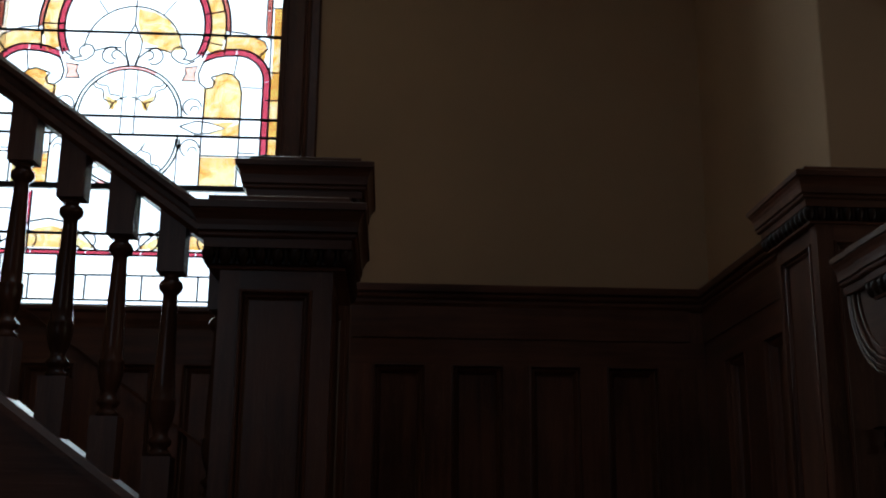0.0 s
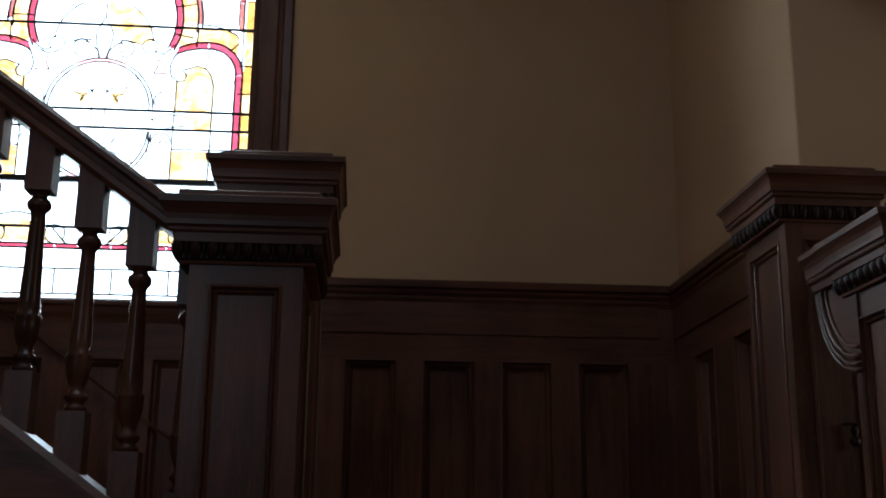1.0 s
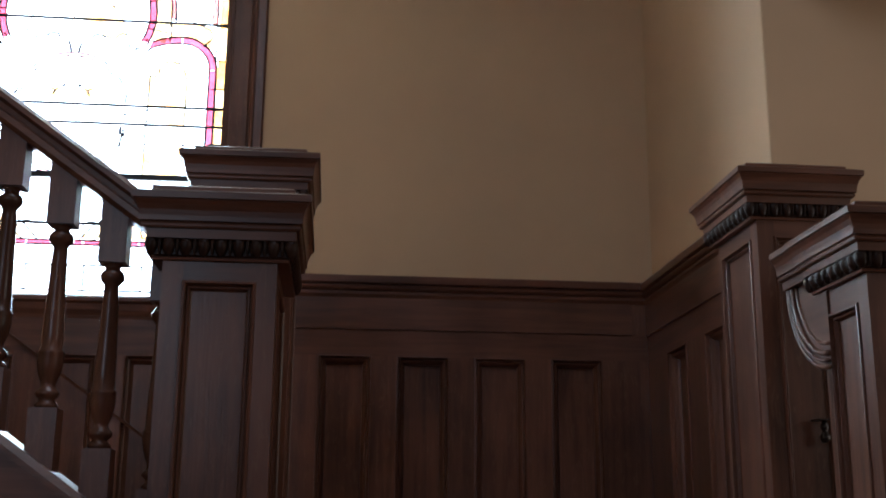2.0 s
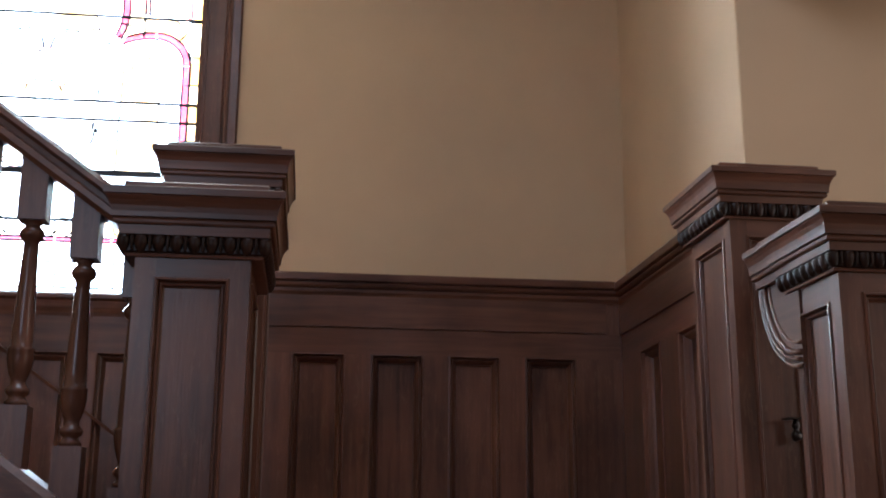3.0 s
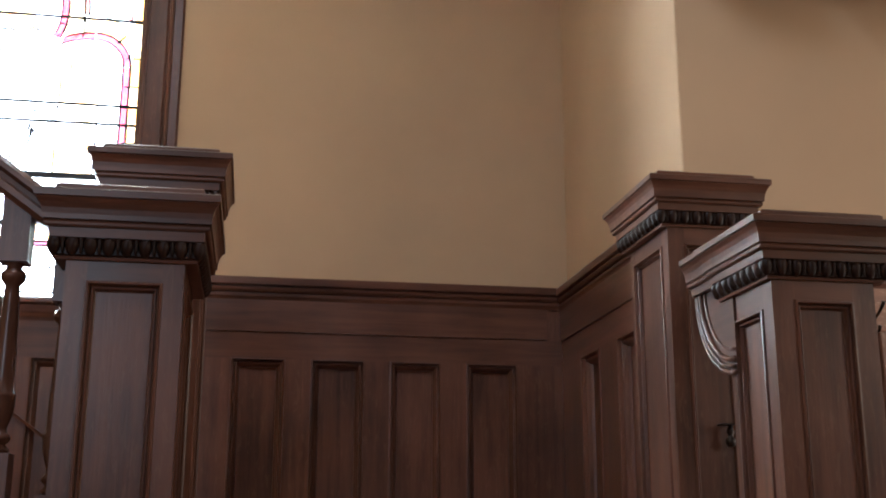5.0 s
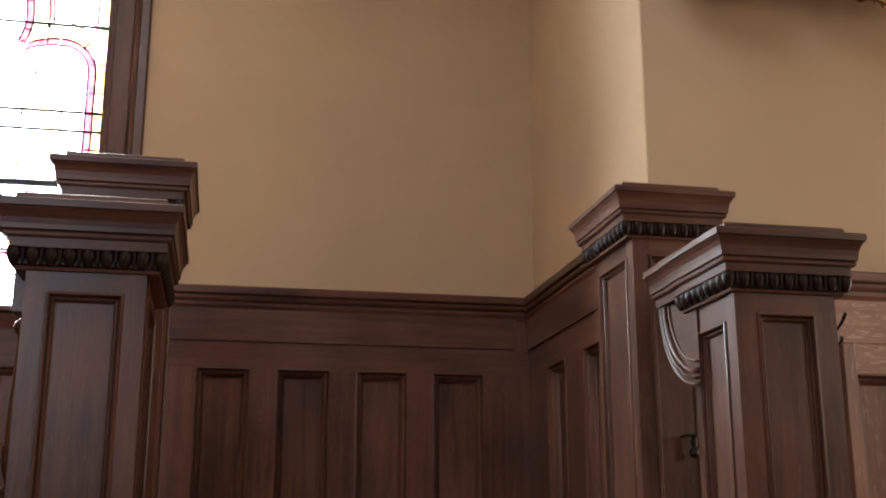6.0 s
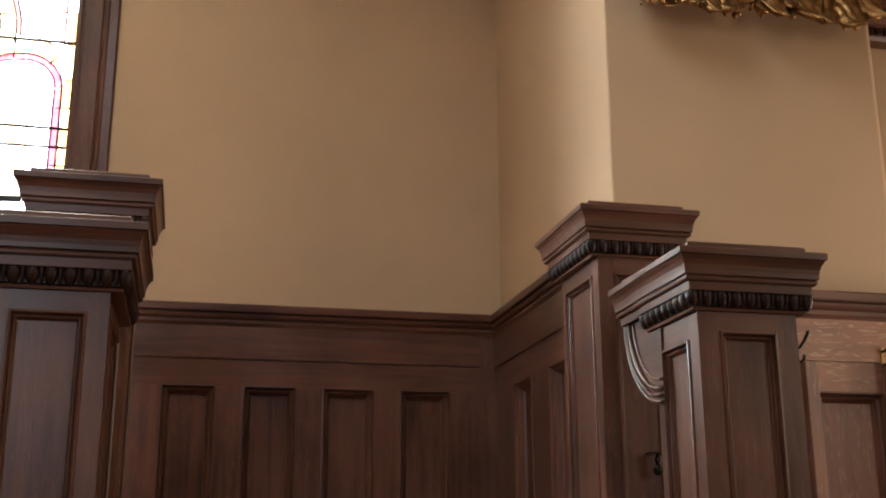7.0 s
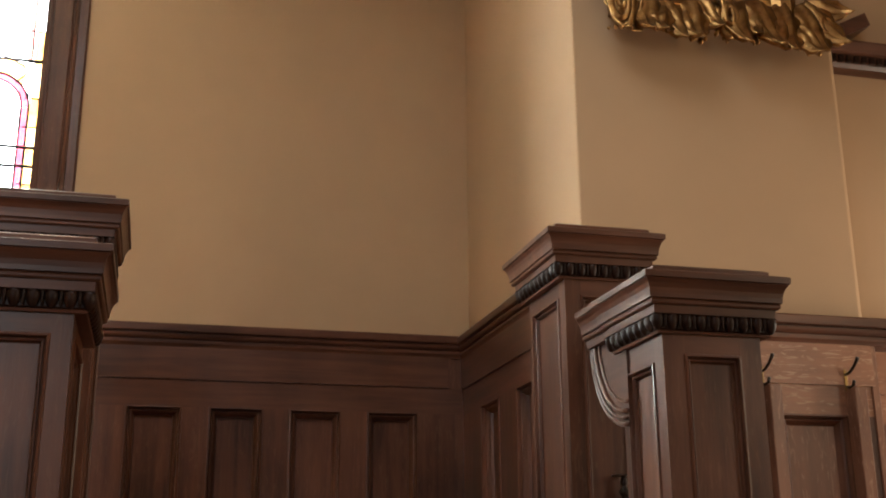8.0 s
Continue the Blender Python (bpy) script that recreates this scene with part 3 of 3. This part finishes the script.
def cap_profile(zt, h, out):
    """Profile of a post cap from the neck up to the top edge."""
    return [(0.0, zt - h), (0.010, zt - h), (0.012, zt - h + 0.008), (0.008, zt - h + 0.010), (0.010, zt - h + 0.054), (0.030 * out, zt - h + 0.056), (0.033 * out, zt - 0.098),
            (0.041 * out, zt - 0.0975), (0.047 * out, zt - 0.093), (0.048 * out, zt - 0.087), (0.045 * out, zt - 0.082), (0.043 * out, zt - 0.0805), (0.053 * out, zt - 0.079), (0.054 * out, zt - 0.066),
            (0.057 * out, zt - 0.051), (0.063 * out, zt - 0.037), (0.070 * out, zt - 0.028), (0.072 * out, zt - 0.0245), (0.070 * out, zt - 0.0235), (0.078 * out, zt - 0.022), (0.079 * out, zt - 0.004), (0.074 * out, zt)]


def newel(name, label, x0, x1, y0, y1, zt, h, panel_low, base, sides="wse", over=0.068, panel_top=0.06, stile=0.062, inset=(0.0, 0.0), side_drop=0.0):
    """A square panelled post: x0..y1 the shaft, zt the top of the cap, h the cap's height."""
    root = thing(name, label, "newel post", group="panelled posts")
    cx0, cx1 = x0, x1
    x0, x1 = x0 + inset[0], x1 - inset[1]
    core = boxed(x0 + 0.020, x1 - 0.020, y0 + 0.020, y1 - 0.020, base, zt - 0.02)
    part("shaft", core, WOOD_Z, root)
    faces = dict(s=plane_frame((x0, y0 + 0.020, 0), (1, 0, 0), (0, 0, 1)), w=plane_frame((x0 + 0.020, y1, 0), (0, -1, 0), (0, 0, 1)), e=plane_frame((x1 - 0.020, y0, 0), (0, 1, 0), (0, 0, 1)))
    top = zt - h
    for f in sides:
        at, w = faces[f], (x1 - x0 if f == "s" else y1 - y0)
        e = 0.0 if f == "s" else 0.020
        drop = panel_top + (0.0 if f == "s" else side_drop)
        st = stile if f == "s" else min(stile, w * 0.2)
        for a0, a1 in ((e, st), (w - st, w - e)):
            part("stile", slab_on(bmesh.new(), at, a0, a1, base, top + 0.01, -0.002, 0.020), WOOD_Z, root)
        part("rail", slab_on(bmesh.new(), at, st, w - st, top - drop, top + 0.01, -0.002, 0.0195), WOOD_X if f == "s" else WOOD_Y, root)
        part("rail", slab_on(bmesh.new(), at, st, w - st, base, panel_low, -0.002, 0.0195), WOOD_X if f == "s" else WOOD_Y, root)
        bm = bmesh.new()
        frame_loft(bm, at, st, w - st, panel_low, top - drop, [(-0.003, 0.018), (-0.001, 0.026), (0.005, 0.027), (0.008, 0.022), (0.009, 0.010), (0.012, 0.009), (0.014, 0.015), (0.018, 0.014), (0.021, 0.003), (0.024, 0.0005)])
        part("panel_moulding", bm, WOOD_Z, root)
    x0, x1 = cx0, cx1
    part("cap", stepped_cap(bmesh.new(), x0, x1, y0, y1, cap_profile(zt, h, over / 0.078)), WOOD_X, root, "moulded oak cap")
    part("cap_plate", stepped_cap(bmesh.new(), x0 - over, x1 + over, y0 - over, y1 + over, [(-0.045, zt - 0.004), (-0.045, zt + 0.022), (-0.052, zt + 0.027)]), WOOD_X, root)
    part("carved_band", stepped_cap(bmesh.new(), x0, x1, y0, y1, [(0.009, zt - h + 0.010), (0.014, zt - h + 0.014), (0.014, zt - h + 0.048), (0.030, zt - h + 0.056)]), WOOD_CARVED, root, "dark carved band with the shade under the cap in its colour")
    zc = zt - h + 0.033
    nx, ny = max(4, round((x1 - x0 + 0.03) / 0.047)), max(4, round((y1 - y0 + 0.03) / 0.047))
    for k in range(nx + 1):
        x = x0 - 0.014 + (x1 - x0 + 0.028) * k / nx
        add_egg(root, x, y0 - 0.014, zc)
        if k < nx:
            add_dart(root, x + (x1 - x0 + 0.028) / nx / 2, y0 - 0.021, zc)
    for k in range(1, ny + 1):
        y = y0 - 0.014 + (y1 - y0 + 0.028) * k / ny
        if "w" in sides:
            add_egg(root, x0 - 0.014, y, zc)
            add_dart(root, x0 - 0.021, y - (y1 - y0 + 0.028) / ny / 2, zc)
        if "e" in sides:
            add_egg(root, x1 + 0.014, y, zc)
    return root


newel("newel_post", "dark oak panelled newel post at the foot of the stair", -0.508, -0.165, 2.966, 3.42, 2.171, 0.180, 1.25, LAND, "swe", 0.066, 0.055, 0.056, (0.018, 0.021))
newel("newel_post", "taller dark oak post standing behind the stair newel", -0.500, -0.163, 3.707, 4.115, 2.54, 0.180, 1.25, LAND, "swe", inset=(0.014, 0.016))
newel("newel_post", "lit oak panelled post beside the coat hooks", 1.467, 1.811, 2.964, 3.29, 2.195, 0.180, 1.25, LAND, "swe", 0.066, 0.060, 0.070, (0.006, 0.018), 0.018)
newel("newel_post", "taller oak post at the end of the landing wall", 1.440, 1.768, 3.707, 4.130, 2.553, 0.180, 1.25, LAND, "sw", inset=(0.014, 0.012))

# short rail running on from the near post to the taller one, with a curved bracket under it
rail = thing("rail_return", "moulded oak rail with a curved bracket between the posts", "handrail")
prof = cap_profile(2.195, 0.180, 0.066 / 0.078)[5:] + [(-0.25, 2.195), (-0.25, 2.071)]
bm = loft(bmesh.new(), [[(1.470 - o, y, z - 0.003) for o, z in prof] for y in (3.28, 3.49)])
part("rail_run", bm, WOOD_Y, rail)
for k, (r, x, w) in enumerate(((0.300, 1.462, 0.007), (0.280, 1.459, 0.006), (0.258, 1.461, 0.009), (0.228, 1.464, 0.006))):
    pts = [(x, 3.215 + r * math.sin(radians(a)) * 0.93, 2.08 - r * math.cos(radians(a))) for a in range(0, 91, 6)]
    part("curved_bead", tube(bmesh.new(), pts, w, 8), WOOD_Z, rail, smooth=True)
bm = bmesh.new()
out = [(3.215, 2.09)] + [(3.215 + 0.300 * math.sin(radians(a)) * 0.93, 2.08 - 0.300 * math.cos(radians(a))) for a in range(0, 91, 6)] + [(3.494, 2.09)]
loft(bm, [[(x, y, z) for y, z in out] for x in (1.466, 1.70)])
part("bracket", bm, WOOD_Y, rail)

# ---- balustrade ----
SL = 0.715
PY = 3.13


def rail_z(x):
    return 2.249 - SL * (x + 0.618)


stair = thing("balustrade", "dark turned oak stair balustrade rising from the newel", "balustrade")


def raking(name, prof, x0, x1, mat, label=""):
    """A run that climbs with the stair; prof: (y, height over the rail line) pairs."""
    bm = loft(bmesh.new(), [[(x, PY + y, rail_z(x) + dz) for y, dz in prof] for x in (x0, x1)])
    return part(name, bm, mat, stair, label)


raking("handrail", [(-0.045, -0.105), (-0.055, -0.09), (-0.055, -0.07), (-0.040, -0.062), (-0.042, -0.045), (-0.058, -0.035), (-0.058, -0.018), (-0.030, 0.0), (0.030, 0.0),
                    (0.058, -0.018), (0.058, -0.035), (0.042, -0.045), (0.040, -0.062), (0.055, -0.07), (0.055, -0.09), (0.045, -0.105)], -2.9, -0.49, WOOD_X, "moulded dark handrail")
raking("shoe_rail", [(-0.075, -0.955), (-0.075, -0.935), (-0.062, -0.912), (0.062, -0.912), (0.075, -0.935), (0.075, -0.955)], -2.9, -0.49, WOOD_X)
raking("string", [(-0.055, -1.28), (-0.055, -0.955), (0.055, -0.955), (0.055, -1.25)], -2.9, -0.49, WOOD_X)
bm = loft(bmesh.new(), [[(x, PY + y, z) for y, z in ((-0.03, LAND), (0.03, LAND), (0.03, max(LAND + 0.01, rail_z(x) - 1.24)), (-0.03, max(LAND + 0.01, rail_z(x) - 1.24)))] for x in (-2.9, -0.49)])
part("spandrel", bm, WOOD_X, stair)

TURN = [(0.022, 0.0), (0.030, 0.004), (0.032, 0.012), (0.024, 0.020), (0.021, 0.026), (0.030, 0.034), (0.033, 0.042), (0.030, 0.050), (0.021, 0.058), (0.020, 0.070), (0.026, 0.085), (0.032, 0.105),
        (0.0355, 0.130), (0.035, 0.150), (0.037, 0.156), (0.031, 0.162), (0.030, 0.20), (0.027, 0.28), (0.024, 0.36), (0.0215, 0.42), (0.0205, 0.452), (0.025, 0.458), (0.033, 0.468), (0.035, 0.480), (0.031, 0.490), (0.022, 0.498), (0.021, 0.506), (0.027, 0.510), (0.027, 0.516)]
turned_mesh = mesh_of("turning", lathe(bmesh.new(), TURN, 20), WOOD_TURNED, True)
bm = bmesh.new()
loft(bm, [[(x, y, (zt if k else zb) - SL * x * (1 if k else 0)) for x, y in ((-0.038, -0.038), (0.038, -0.038), (0.038, 0.038), (-0.038, 0.038))] for k, (zb, zt) in enumerate(((0.0, 0.0), (0.0, 0.165)))])
block_top = mesh_of("top_block", bm, WOOD_Z)
bm = bmesh.new()
loft(bm, [[(x, y, -0.165 - SL * x) for x, y in ((-0.038, -0.038), (0.038, -0.038), (0.038, 0.038), (-0.038, 0.038))], [(x, y, 0.0) for x, y in ((-0.038, -0.038), (0.038, -0.038), (0.038, 0.038), (-0.038, 0.038))]])
block_low = mesh_of("low_block", bm, WOOD_Z)
for k in range(12):
    x = -0.502 - 0.1487 * k
    bal = new("baluster", turned_mesh)
    bal.parent = stair
    bal.location = (x, PY, rail_z(x) - 0.258 - 0.516)
    for nm, me, dz in (("top_block", block_top, 0.514), ("low_block", block_low, 0.002)):
        o = new(nm, me)
        o.parent = bal
        o.location = (0, 0, dz)

# ---- hall wall with coat hooks ----
at = plane_frame((1.775, DW + 0.035, 0), (1, 0, 0), (0, 0, 1))
dwains = wainscot("wainscot_hall", "figured oak wainscot with a wide frieze under the cap rail", at, 1.105,
                  [(0.290, 0.585), (0.672, 0.962)], 0.40, 2.346, WOOD_X, (0, 1), WOOD_FLECK_Z, WOOD_FLECK_X, 0.406, 0.282, 0.075)
at = plane_frame((2.90, 4.140, 0), (1, 0, 0), (0, 0, 1))
wainscot("wainscot_recess", "oak wainscot in the recess beside the pier", at, 1.69, [(0.12, 0.44), (0.60, 0.92), (1.08, 1.40)], 0.40, 2.345, WOOD_X, (0, 0), WOOD_FLECK_Z, WOOD_FLECK_X, 0.42, 0.296, 0.075)

for x in (2.365, 2.745):
    part("strip", boxed(x, x + 0.055, DW - 0.105, DW + 0.01, 0.12, 2.052, 0.004), WOOD_FLECK_Z, dwains)
part("end_stile", boxed(2.868, 2.902, DW - 0.0475, DW + 0.03, 0.12, 2.262, 0.003), WOOD_FLECK_Z, dwains)


def coat_hook(x, z, y=DW - 0.049):
    h = thing("coat_hook", "small dark coat hook with a brass plate on oak panelling", "coat hook", (x, y, z), "coat hooks")
    part("plate", boxed(-0.008, 0.008, -0.004, 0.0, -0.055, 0.03, 0.002), BRASS, h, "brass back plate")
    part("upper_arm", tube(bmesh.new(), [(0, 0, 0.01), (0, -0.03, 0.012), (0.004, -0.055, 0.032), (0.007, -0.078, 0.056), (0.008, -0.084, 0.066)], [0.006, 0.006, 0.0065, 0.007, 0.008], 8), BLACKED, h, smooth=True)
    part("lower_arm", tube(bmesh.new(), [(0, 0, -0.04), (0, -0.025, -0.048), (0.002, -0.045, -0.040), (0.003, -0.052, -0.022)], [0.005, 0.006, 0.006, 0.008], 8), BLACKED, h, smooth=True)
    return h


for x in (2.367, 2.747):
    coat_hook(x, 2.098)

# small turned knob under a thin plate, beside the taller post
kn = thing("knob_hook", "small dark turned knob below a thin metal plate", "knob", (1.637, 3.68, 1.628))
part("plate", boxed(-0.035, 0.012, -0.03, 0.03, 0.034, 0.039, 0.001), BLACKED, kn)
part("knob", lathe(bmesh.new(), [(0.003, -0.04), (0.012, -0.038), (0.018, -0.026), (0.018, -0.016), (0.010, -0.006), (0.008, 0.0), (0.013, 0.008), (0.014, 0.016), (0.009, 0.026), (0.008, 0.036)], 14), BLACKED, kn, smooth=True)

# ---- gilt picture frame on the pier ----
frame_ob = thing("picture_frame", "large carved and gilded picture frame with acanthus leaves", "picture frame")
FX0, FX1, FZ0, FZ1 = 1.86, 2.66, 3.68, 5.1
at = plane_frame((0, DW - 0.004, 0), (1, 0, 0), (0, 0, 1))
part("canvas", slab_on(bmesh.new(), at, FX0, FX1, FZ0 + 0.1, FZ1, 0.0, 0.02), CANVAS, frame_ob, "dark canvas")
bm = bmesh.new()
frame_loft(bm, at, FX0 - 0.05, FX1 + 0.05, FZ0 - 0.05, FZ1 + 0.05, [(0.0, 0.0), (0.0, 0.03), (0.02, 0.06), (0.06, 0.085), (0.10, 0.07), (0.13, 0.04), (0.16, 0.045), (0.18, 0.02)])
part("frame_moulding", bm, GILT, frame_ob)


def acanthus(ox, oz, ang, length, width, lift, curl, seed):
    """One curling leaf with lobed edges and a rib, from (ox, oz) on the wall along the angle."""
    rnd = random.Random(seed)
    nu, nv = 26, 12
    d = Vector((math.cos(radians(ang)), 0, math.sin(radians(ang))))
    sd = Vector((-d.z, 0, d.x))
    ph = rnd.random() * 6
    front, back = [], []
    bm = bmesh.new()
    for i in range(nu + 1):
        f = i / nu
        w = width * (0.35 + 0.65 * math.sin(math.pi * min(1, f * 0.88 + 0.12)) ** 0.7) * (1 - 0.30 * f ** 6)
        w *= 1.22 - 0.26 * abs(math.sin(f * 9 + ph))
        bend = math.sin(f * 2.6 + ph) * 0.10 * length
        outw = lift + length * 0.26 * math.sin(f * 2.2) + curl * max(0, f - 0.55) ** 2 * 3.2
        ra, rb = [], []
        for k in range(nv + 1):
            q = -1 + 2 * k / nv
            rib = 0.016 * (1 - abs(q)) + 0.013 * math.cos(q * 10 - f * 5 * abs(q)) * (0.4 + 0.6 * abs(q))
            cup = -0.045 * q * q * (1 - 0.5 * f)
            p = Vector((ox, DW, oz)) + d * (f * length - 0.05 * abs(q) * length * f) + sd * (q * w + bend)
            p.y = DW - max(0.004, outw + rib + cup)
            ra.append(bm.verts.new(p))
            rb.append(bm.verts.new(p + Vector((0, 0.012, 0))))
        front.append(ra)
        back.append(rb)
    for i in range(nu):
        for k in range(nv):
            bm.faces.new((front[i][k], front[i + 1][k], front[i + 1][k + 1], front[i][k + 1]))
            bm.faces.new((back[i][k], back[i][k + 1], back[i + 1][k + 1], back[i + 1][k]))
    for i in range(nu):
        for k in (0, nv):
            bm.faces.new((front[i][k], front[i + 1][k], back[i + 1][k], back[i][k]))
    for i in (0, nu):
        for k in range(nv):
            bm.faces.new((front[i][k], front[i][k + 1], back[i][k + 1], back[i][k]))
    return part("leaf", bm, GILT, frame_ob, smooth=True)


# two sprays of leaves hanging from the lower member, the tips curling forward
LOWER = 3.515
for n, (ox, oz, ang, ln, wd, lf, cu) in enumerate((
        (1.90, 3.76, -112, 0.22, 0.060, 0.050, 0.10), (1.97, 3.78, -100, 0.25, 0.062, 0.060, 0.14), (2.06, 3.78, -92, 0.26, 0.062, 0.055, 0.12), (2.14, 3.78, -84, 0.25, 0.058, 0.060, 0.12),
        (2.20, 3.80, -66, 0.20, 0.050, 0.050, 0.10), (2.44, 3.78, -104, 0.26, 0.060, 0.060, 0.12), (2.52, 3.80, -96, 0.28, 0.066, 0.065, 0.15), (2.60, 3.80, -88, 0.28, 0.062, 0.060, 0.12),
        (2.68, 3.80, -76, 0.28, 0.062, 0.065, 0.12), (2.73, 3.82, -58, 0.26, 0.056, 0.060, 0.10), (2.76, 3.86, -34, 0.18, 0.052, 0.050, 0.10),
        (2.01, 3.68, -96, 0.15, 0.045, 0.115, 0.10), (2.11, 3.67, -78, 0.14, 0.040, 0.110, 0.09), (2.56, 3.68, -100, 0.16, 0.048, 0.120, 0.10), (2.66, 3.67, -74, 0.16, 0.045, 0.115, 0.09), (2.48, 3.69, -118, 0.12, 0.034, 0.105, 0.07))):
    acanthus(ox, oz - 0.035, ang, ln * 1.05, wd * 1.5, lf, cu, n)


def scroll(cx, cz, r0, turns, start, out, thick, squash=1.4):
    """A rolled-up volute standing off the wall."""
    pts, rad = [], []
    for k in range(56):
        f = k / 55
        ang = radians(start + 360 * turns * f)
        r = r0 * (1 - 0.84 * f)
        pts.append((cx + r * math.cos(ang), DW - out - 0.035 * f, cz + r * math.sin(ang) * squash))
        rad.append(thick * (1 - 0.6 * f))
    part("volute", tube(bmesh.new(), pts, rad, 10), GILT, frame_ob, smooth=True)


scroll(1.800, 3.620, 0.060, 2.1, -60, 0.150, 0.019, 2.0)
scroll(2.325, 3.635, 0.050, 1.7, 150, 0.100, 0.020, 2.0)
scroll(2.790, 3.640, 0.040, 1.6, -120, 0.110, 0.016, 1.7)
# rolled ridges beside the hollow
for x0, bend, z0, r in ((1.855, 0.03, 3.56, 0.012), (1.885, 0.035, 3.56, 0.009), (2.385, -0.045, 3.55, 0.014), (2.262, 0.040, 3.55, 0.013)):
    pts = [(x0 + bend * math.sin(2.2 * k / 11), DW - 0.095 - 0.02 * math.sin(3 * k / 11), z0 + 0.20 * k / 11) for k in range(12)]
    part("ridge", tube(bmesh.new(), pts, [r * (0.55 + 0.45 * math.sin(math.pi * (k + 1) / 13)) for k in range(12)], 8), GILT, frame_ob, smooth=True)
# small rolled lobes along the lower edge
lobe_mesh = mesh_of("lobe", lathe(bmesh.new(), [(0.002, -0.013), (0.007, -0.010), (0.0105, -0.002), (0.0095, 0.007), (0.005, 0.012)], 8), GILT, True)
rnd = random.Random(4)
for x0, x1, count in ((1.775, 2.215, 19), (2.300, 2.760, 20)):
    for k in range(count):
        f = k / (count - 1)
        lobe = new("lobe", lobe_mesh)
        lobe.parent = frame_ob
        kk = rnd.uniform(0.65, 1.35)
        lobe.location = (x0 + (x1 - x0) * f + rnd.uniform(-0.006, 0.006), DW - 0.095 - 0.03 * math.sin(math.pi * f) + rnd.uniform(-0.012, 0.012), LOWER + 0.016 + 0.010 * math.sin(5 * f) + rnd.uniform(-0.006, 0.010))
        lobe.scale = (kk, kk, kk * rnd.uniform(0.8, 1.5))
# ---- door head in the recess ----
head = thing("door_head", "dark oak cornice over a doorway in the recess", "cornice", kind="structure")
at = plane_frame((2.90, 4.140, 0), (1, 0, 0), (0, 0, 1))
part("cornice", run_moulding(bmesh.new(), at, 0, 1.6, [(3.559, 0.0), (3.559, 0.07), (3.574, 0.085), (3.583, 0.10), (3.612, 0.10), (3.620, 0.12), (3.656, 0.14), (3.667, 0.14), (3.667, 0.0)]), WOOD_X, head)
for k in range(40):
    # dentils share the shade-darkened carved oak of the post caps
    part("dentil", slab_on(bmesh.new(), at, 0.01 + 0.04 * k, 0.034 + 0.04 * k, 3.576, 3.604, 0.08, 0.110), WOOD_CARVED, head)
bm = bmesh.new()
loft(bm, [[at(a + da, v + dv, h) for da, dv, h in ((0, 0, 0), (0, 0, 0.13), (-0.03, 0.055, 0.14), (-0.03, 0.055, 0))] for a, v in ((0.04, 3.667), (0.22, 3.761))])
part("raking_cornice", bm, WOOD_X, head)
